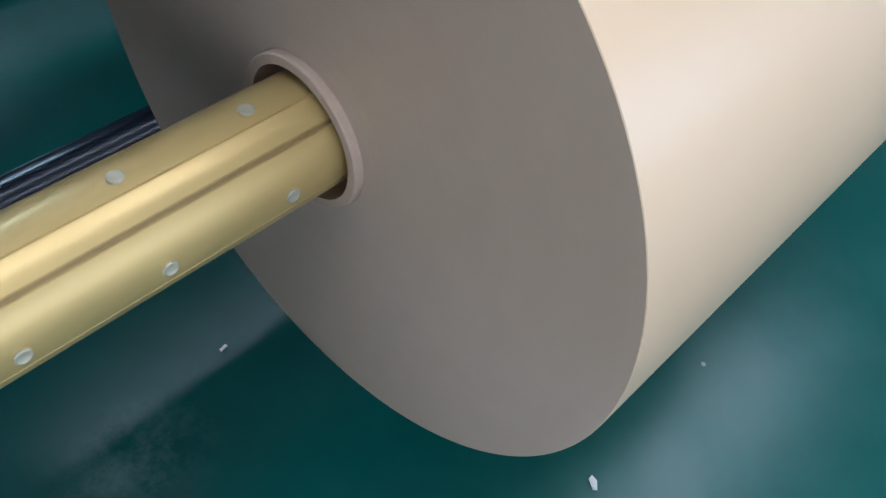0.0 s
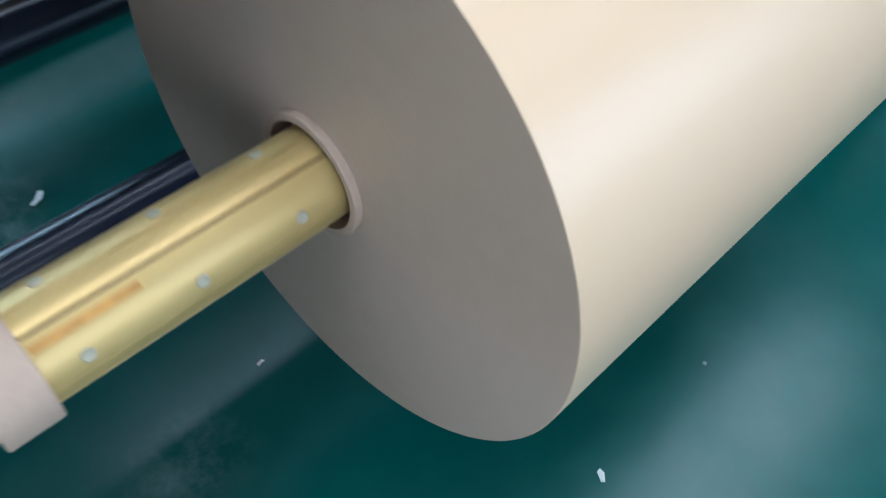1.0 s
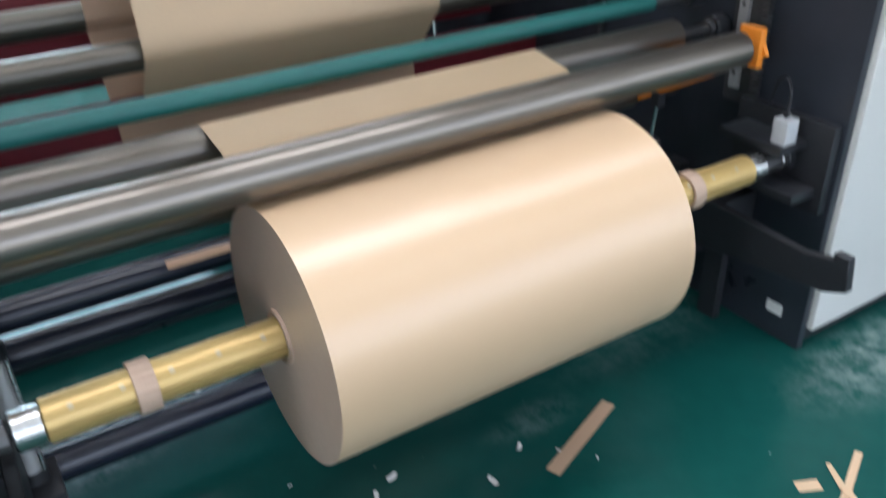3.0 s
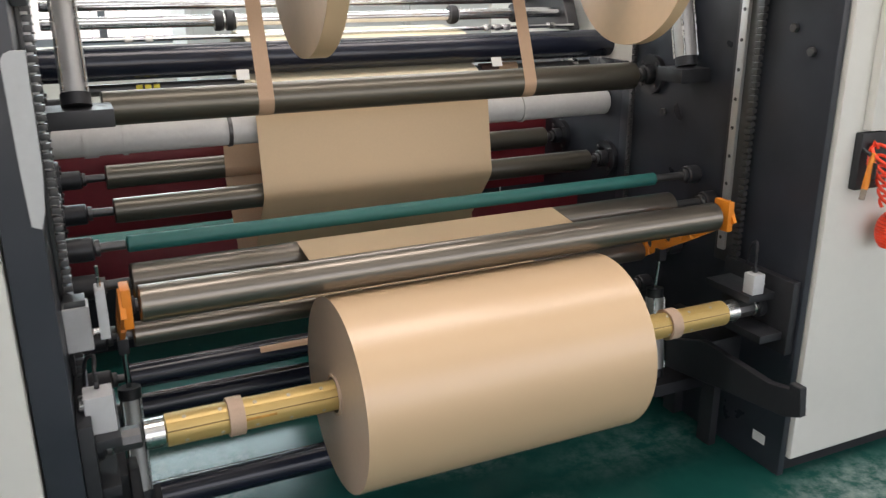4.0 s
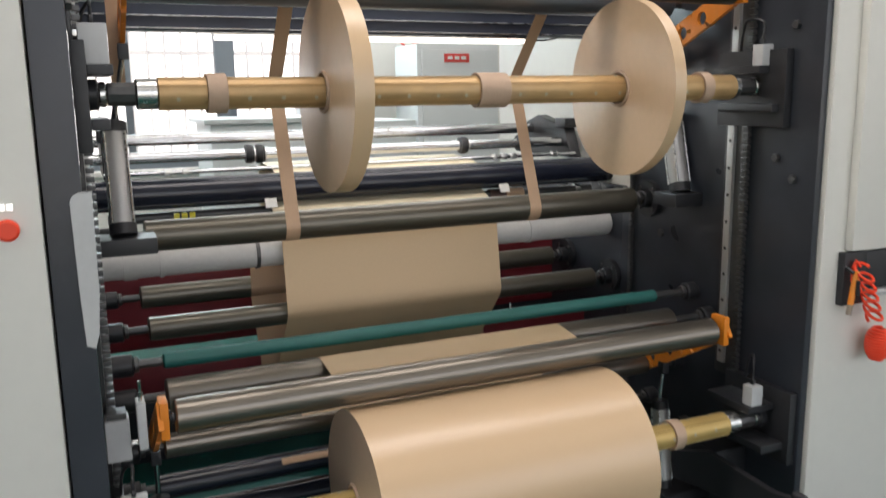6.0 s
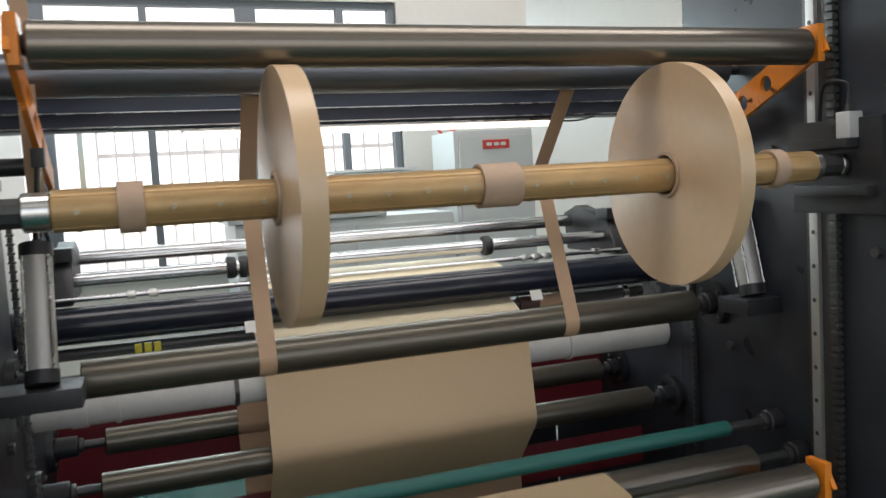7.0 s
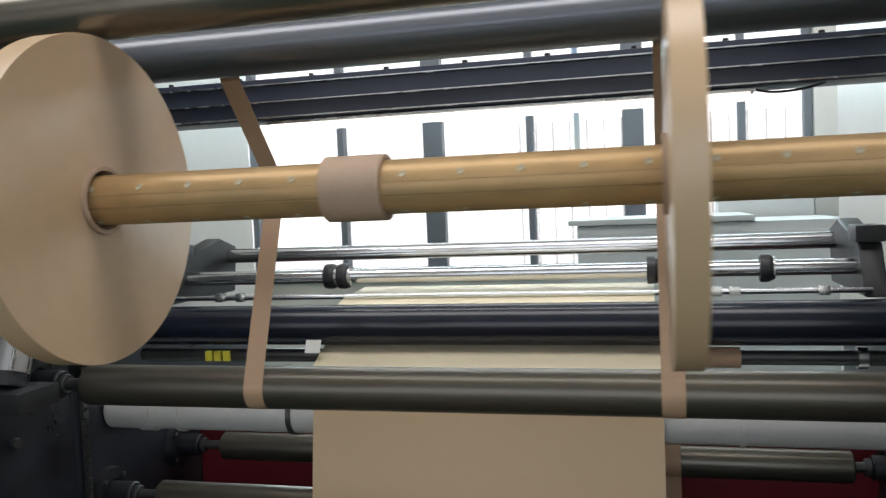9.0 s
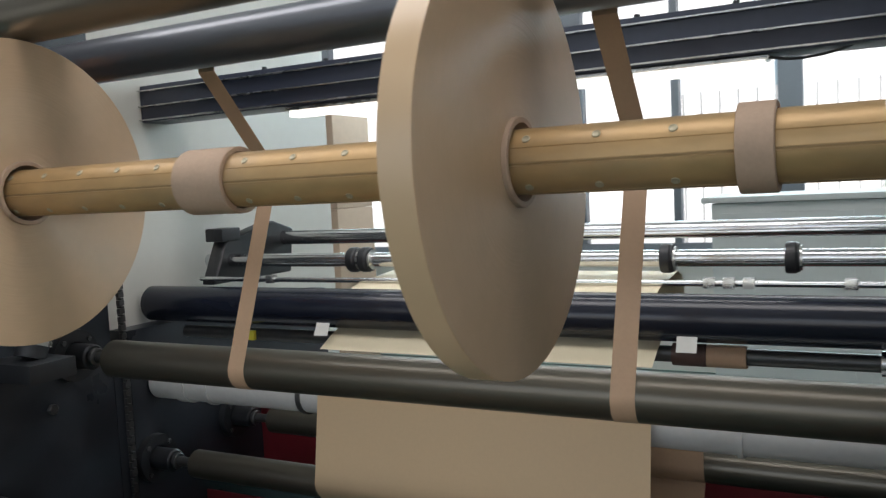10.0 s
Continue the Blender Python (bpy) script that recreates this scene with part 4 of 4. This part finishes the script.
def swing_arm(side, upper):
    """The orange arm that carries the nip roller, with its pneumatic cylinder."""
    w = -1 if side == "w" else 1
    x = (-0.443 if w < 0 else 1.31) if upper else (-0.45 if w < 0 else 1.224)
    dy, dz = (0.14, 1.862) if upper else (0.057, 0.826)
    by, bz = (dy + 0.46, dz - 0.205) if upper else (dy + 0.45, dz - 0.25)
    d = Vector((by - dy, bz - dz)).normalized()
    nrm = Vector((-d.y, d.x))
    e = empty("swing_arm", "orange painted swing arm with round holes, carrying a nip roller", "swing arm", group="swing arms")
    def pt(u, v):
        return (dy + d.x * u + nrm.x * v, dz + d.y * u + nrm.y * v)
    L = 0.5 if not upper else 0.55
    b = bmesh.new()
    # plate with real round holes: strips between hole columns
    holes = [(0.17, 0.021), (0.27, 0.021), (0.37, 0.018)]
    us = [-0.035]
    top = lambda u: 0.034 + 0.004 * min(1, max(0, u / 0.2))
    def quad(x_, pts):
        return [b.verts.new((x_, *pt(u, v))) for u, v in pts]
    def slab(pts):
        f = b.faces.new(quad(x - 0.006, pts))
        out = bmesh.ops.extrude_face_region(b, geom=[f])
        bmesh.ops.translate(b, verts=[v for v in out["geom"] if isinstance(v, bmesh.types.BMVert)], vec=(0.012, 0, 0))
    last = -0.04
    for hu, hr in holes:
        h0, h1 = hu - 0.04, hu + 0.04
        slab([(last, -top(last)), (h0, -top(h0)), (h0, top(h0)), (last, top(last))])
        # ring of quads between square and hole
        n = 24
        for i in range(n):
            a0, a1 = 2 * math.pi * i / n, 2 * math.pi * (i + 1) / n
            def sq(a):
                c, s = math.cos(a), math.sin(a)
                k = min(0.04 / max(abs(c), 1e-6), 0.038 / max(abs(s), 1e-6))
                return (hu + k * c, k * s)
            slab([(hu + hr * math.cos(a0), hr * math.sin(a0)), sq(a0), sq(a1), (hu + hr * math.cos(a1), hr * math.sin(a1))])
        last = h1
    slab([(last, -0.038), (L, -0.026), (L, 0.026), (last, 0.038)])
    bmesh.ops.remove_doubles(b, verts=b.verts[:], dist=1e-5)
    part("plate", b, ORANGE, e)
    part("head", box(x - 0.010 - w * 0.009, x + 0.010 - w * 0.009, dy - 0.04, dy + 0.022, dz - 0.04, dz + 0.05, 0.003), ORANGE, e)
    part("pivot", cyl_x(*sorted((x + w * 0.007, (XR if w > 0 else XL) - w * 0.001)), 0.02, 24, 0.003, y=pt(0.47, 0)[0], z=pt(0.47, 0)[1]), DARKSTEEL, e)
    part("bearing", cyl_x(*sorted((x - w * 0.0195, x - w * 0.028)), 0.02, 24, 0.003, y=dy, z=dz), BLACKPART, e)
    c = empty("air_cylinder", "brushed steel pneumatic cylinder with black end caps", "pneumatic cylinder", group="air cylinders")
    if upper:
        a, bb = (Vector((-0.477, 0.45, 1.235)), Vector((-0.477, 0.535, 1.47))) if w < 0 else (Vector((1.335, 0.41, 1.25)), Vector((1.342, 0.47, 1.455)))
    else:
        a, bb = Vector((x, 0.30, 0.22)), Vector((x, 0.33, 0.47))
    dirv = (bb - a).normalized()
    part("barrel", tube_between(a, bb, 0.032 if upper else 0.026, 28), BARREL, c)
    part("cap", tube_between(bb + dirv * 0.0005, bb + dirv * 0.03, 0.035 if upper else 0.028, 28), BLACKPART, c)
    part("cap", tube_between(a - dirv * 0.03, a - dirv * 0.0005, 0.035 if upper else 0.028, 28), BLACKPART, c)
    for k in range(4):
        rr = 0.0365 if upper else 0.030
        off = Vector((rr * math.cos(math.pi / 4 + k * math.pi / 2), 0, 0)) + dirv.cross(Vector((1, 0, 0))) * rr * math.sin(math.pi / 4 + k * math.pi / 2)
        part("tie_rod", tube_between(a + off, bb + off, 0.0035, 8), SILVER, c)
    rod_top = Vector((x, *pt(0.33, -0.05)))
    part("rod", tube_between(bb + dirv * 0.03, rod_top, 0.007, 14), CHROME, c)
    part("clevis", box(x - 0.013, x + 0.013, rod_top.y - 0.014, rod_top.y + 0.014, rod_top.z - 0.02, rod_top.z + 0.02, 0.003), BLACKPART, c)
    part("foot", box(*sorted((x - w * 0.045, (XR if w > 0 else XL) - w * 0.001)), a.y - 0.07, a.y + 0.05, a.z - 0.075, a.z - 0.031, 0.004), BLACKPART, c)
    if upper:
        part("air_hose", pipe(bend([bb + dirv * 0.02 + Vector((0, 0.03, 0)), bb + Vector((-0.01 * w, 0.09, 0.06)), bb + Vector((-0.02 * w, 0.11, 0.0)), bb + Vector((-0.01 * w, 0.09, -0.09)), bb + Vector((0.01 * w, 0.12, -0.13))]), 0.005, 8), BLACKPART, c)


for s in "we":
    swing_arm(s, True)
    swing_arm(s, False)


def nip(y, z, r, label, material, x1):
    e = empty("nip_roller", label, "roller", pose(0, y, z))
    part("sleeve", cyl_x(-0.415, x1, r, 64, 0.004), material, e)
    part("journal", cyl_x(-0.448, -0.4155, 0.014, 20, 0.002), DARKSTEEL, e)
    part("journal", cyl_x(x1 + 0.0005, x1 + 0.012, 0.014, 20, 0.002), DARKSTEEL, e)
    return e


nip(0.057, 0.826, 0.0415, "grey anodised nip roller lying on the large paper roll", GREYROLL, 1.19)
nip(0.14, 1.862, 0.043, "grey anodised nip roller above the trim discs", GREYROLL, 1.282)

for s, x in (("w", -0.50),):
    v = empty("limit_switch", "white switch plate beside the orange swing arm", "switch")
    part("plate", box(x, x + 0.02, 0.0, 0.05, 0.78, 0.89, 0.003), WHITEBLK, v)
    part("lever", tube_between((x + 0.01, 0.02, 0.891), (x + 0.01, 0.01, 0.94), 0.004, 10), SILVER, v)

# the curled white guard at the west frame
gb = bmesh.new()
gf = gb.faces.new([gb.verts.new((x, -0.1395, z)) for x, z in ((-0.594, 1.368), (-0.588, 1.380), (-0.576, 1.385), (-0.553, 1.385), (-0.555, 1.18), (-0.562, 1.10), (-0.571, 1.07), (-0.587, 1.077), (-0.591, 1.18))])
go = bmesh.ops.extrude_face_region(gb, geom=[gf])
bmesh.ops.translate(gb, verts=[v for v in go["geom"] if isinstance(v, bmesh.types.BMVert)], vec=(0, 0.008, 0))
thing("guard_sheet", gb, WHITEBLK, "curled white plastic guard strip on the black frame", "guard")


def webs():
    # main web: from the guide roller at the back, down to the rear roller, forward under the green roller, over to the nip
    thing("paper_web", sheet([(0.845, 1.16), (0.835, 1.07), (0.805, 0.875), (0.800, 0.848), (0.803, 0.832), (0.812, 0.818), (0.90, 0.715), (0.98, 0.62)], 0.032, 0.843, 0.0005), KRAFT_WEB, "wide brown kraft paper web hanging between rollers", "paper web")
    over = arc(0.27, 0.805, 0.0447, -20, 100, 12) + [(0.16, 0.835), (0.105, 0.80)]
    thing("paper_web", sheet(over, -0.005, 0.765, 0.0005), KRAFT_WEB, "brown kraft paper web running over a guide roller onto the roll", "paper web")
    thing("paper_web", sheet([(1.27, 1.15), (1.255, 1.28), (1.235, 1.312), (1.19, 1.325), (1.02, 1.312)] + arc(0.95, 1.255, 0.0487, 70, 100, 4), 0.05, 0.83, 0.0005), CREAM, "cream kraft paper web entering over the black pressure roller", "paper web")
    thing("paper_web", sheet([(0.99, 1.215), (0.92, 1.19), (0.87, 1.165)], 0.02, 0.84, 0.0005), CREAM, "cream kraft paper web leaving the slitting section", "paper web")
    for x in (-0.010, 0.838):
        tape = [(0.72, 1.135)] + arc(0.62, 1.171, 0.0462, 290, 166, 14) + [(0.725, 1.575), (0.735, 1.600), (0.722, 1.622), (0.57, 1.79)] + [(0.55, 1.812), (0.552, 1.85)]
        thing("trim_strip", sheet(tape, x, x + 0.043, -0.0006), TAPE, "narrow brown paper trim strip running up from a roller", "paper strip", group="trim strips")
    thing("trim_strip", sheet([(0.46, 2.1), (0.46, 1.9), (0.455, 1.72), (0.47, 1.60), (0.49, 1.57)], -0.475, -0.44, 0.0006), TAPE, "narrow brown paper trim strip hanging at the frame", "paper strip", group="trim strips")
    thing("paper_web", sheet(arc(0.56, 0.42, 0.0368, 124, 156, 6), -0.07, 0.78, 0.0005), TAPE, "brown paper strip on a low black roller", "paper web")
    thing("paper_web", sheet(arc(0.42, 0.606, 0.0336, -30, 120, 10), -0.03, 0.79, 0.0005), KRAFT_WEB, "brown paper web over a guide roller behind the roll", "paper web")
    # same paper as the main web; the darker brown paints in its shade
    thing("paper_web", sheet([(1.17, 1.06), (1.152, 0.95)] + arc(1.19, 0.862, 0.0412, 165, 235, 8) + [(1.10, 0.72), (1.035, 0.62), (1.03, 0.52)], -0.022, 0.884, 0.0005), TAPE, "brown paper web running behind the main web, shade put into its colour", "paper web")


    for x in (-0.006, 0.885):
        thing("paper_tag", sheet([(0.885, 1.195), (0.90, 1.225)], x, x + 0.04, 0.0006), PAPERBIT, "white paper tag behind the guide roller", "paper tag")


webs()


def scraps():
    def bit(name, pts, material, label, curl=0.004, th=0.0008):
        b = bmesh.new()
        lo = [b.verts.new((x, y, 0.0012 + curl * random.random())) for x, y in pts]
        hi = [b.verts.new((v.co.x, v.co.y, v.co.z + th)) for v in lo]
        b.faces.new(lo[::-1])
        b.faces.new(hi)
        n = len(lo)
        for i in range(n):
            b.faces.new((lo[i], lo[(i + 1) % n], hi[(i + 1) % n], hi[i]))
        bmesh.ops.triangulate(b, faces=b.faces[:])
        zmin = min(v.co.z for v in b.verts)
        for v in b.verts:
            v.co.z -= zmin - 0.0008
        thing(name, b, material, label, "paper scrap", group="floor scraps")

    def strip(p, q, w, name="paper_strip", label="brown paper offcut strip lying on the green floor", taper=1.0, material=TAPE):
        p, q = Vector(p), Vector(q)
        d = (q - p).normalized()
        s = Vector((-d.y, d.x)) * w / 2
        bit(name, [(p + s)[:], (p - s)[:], (q - s * taper)[:], (q + s * taper)[:]], material, label, 0.006)

    strip((0.81, -0.012), (0.545, -0.118), 0.036)
    strip((1.175, -0.462), (0.915, -0.582), 0.018, label="thin brown paper offcut crossing another on the floor", material=KRAFT)
    strip((1.085, -0.445), (1.045, -0.515), 0.012, label="thin pointed paper offcut on the floor", taper=1.6, material=KRAFT)
    strip((1.05, -0.512), (0.96, -0.775), 0.02, label="thin pointed paper offcut on the floor", taper=0.35, material=KRAFT)
    strip((0.965, -0.452), (1.015, -0.476), 0.03, "paper_scrap", "small brown paper scrap on the floor", material=KRAFT)
    strip((1.24, -0.68), (1.225, -0.79), 0.02, label="thin brown paper offcut on the floor")
    for x, y, a, l in ((0.23, 0.072, 20, 0.034), (0.173, 0.043, 70, 0.03), (0.414, -0.066, 95, 0.034), (0.529, -0.011, 35, 0.028), (0.238, -0.237, 60, 0.017), (0.024, 0.176, 10, 0.012), (0.60, -0.07, 120, 0.012), (0.66, -0.14, 80, 0.010), (1.751, -0.338, 40, 0.014), (-0.05, 0.62, 30, 0.03)):
        c, s = math.cos(radians(a)), math.sin(radians(a))
        w = l * 0.38
        pts = [(x + c * u * l / 2 - s * v * w / 2, y + s * u * l / 2 + c * v * w / 2) for u, v in ((-1, -0.8), (0.1, -1.2), (1, -0.3), (0.7, 1), (-0.2, 0.6), (-0.9, 0.9))]
        bit("paper_scrap", pts, PAPERBIT, "tiny white paper scrap on the green floor", 0.008)


scraps()


def motions():
    """Both winding shafts turn steadily, with the paper and the rings on them."""
    speed = 255.0

    def turn(ob, y, z, start):
        walk(ob, [(0.2 * i, pose(0, y, z, start + speed * 0.2 * i)) for i in range(51)])

    for ob in (lower_shaft, paper_roll, *rings_low):
        turn(ob, S1Y, S1Z, -5)
    for ob in (upper_shaft, disc_a, disc_b, *rings_up):
        turn(ob, S2Y, S2Z, 20)


motions()
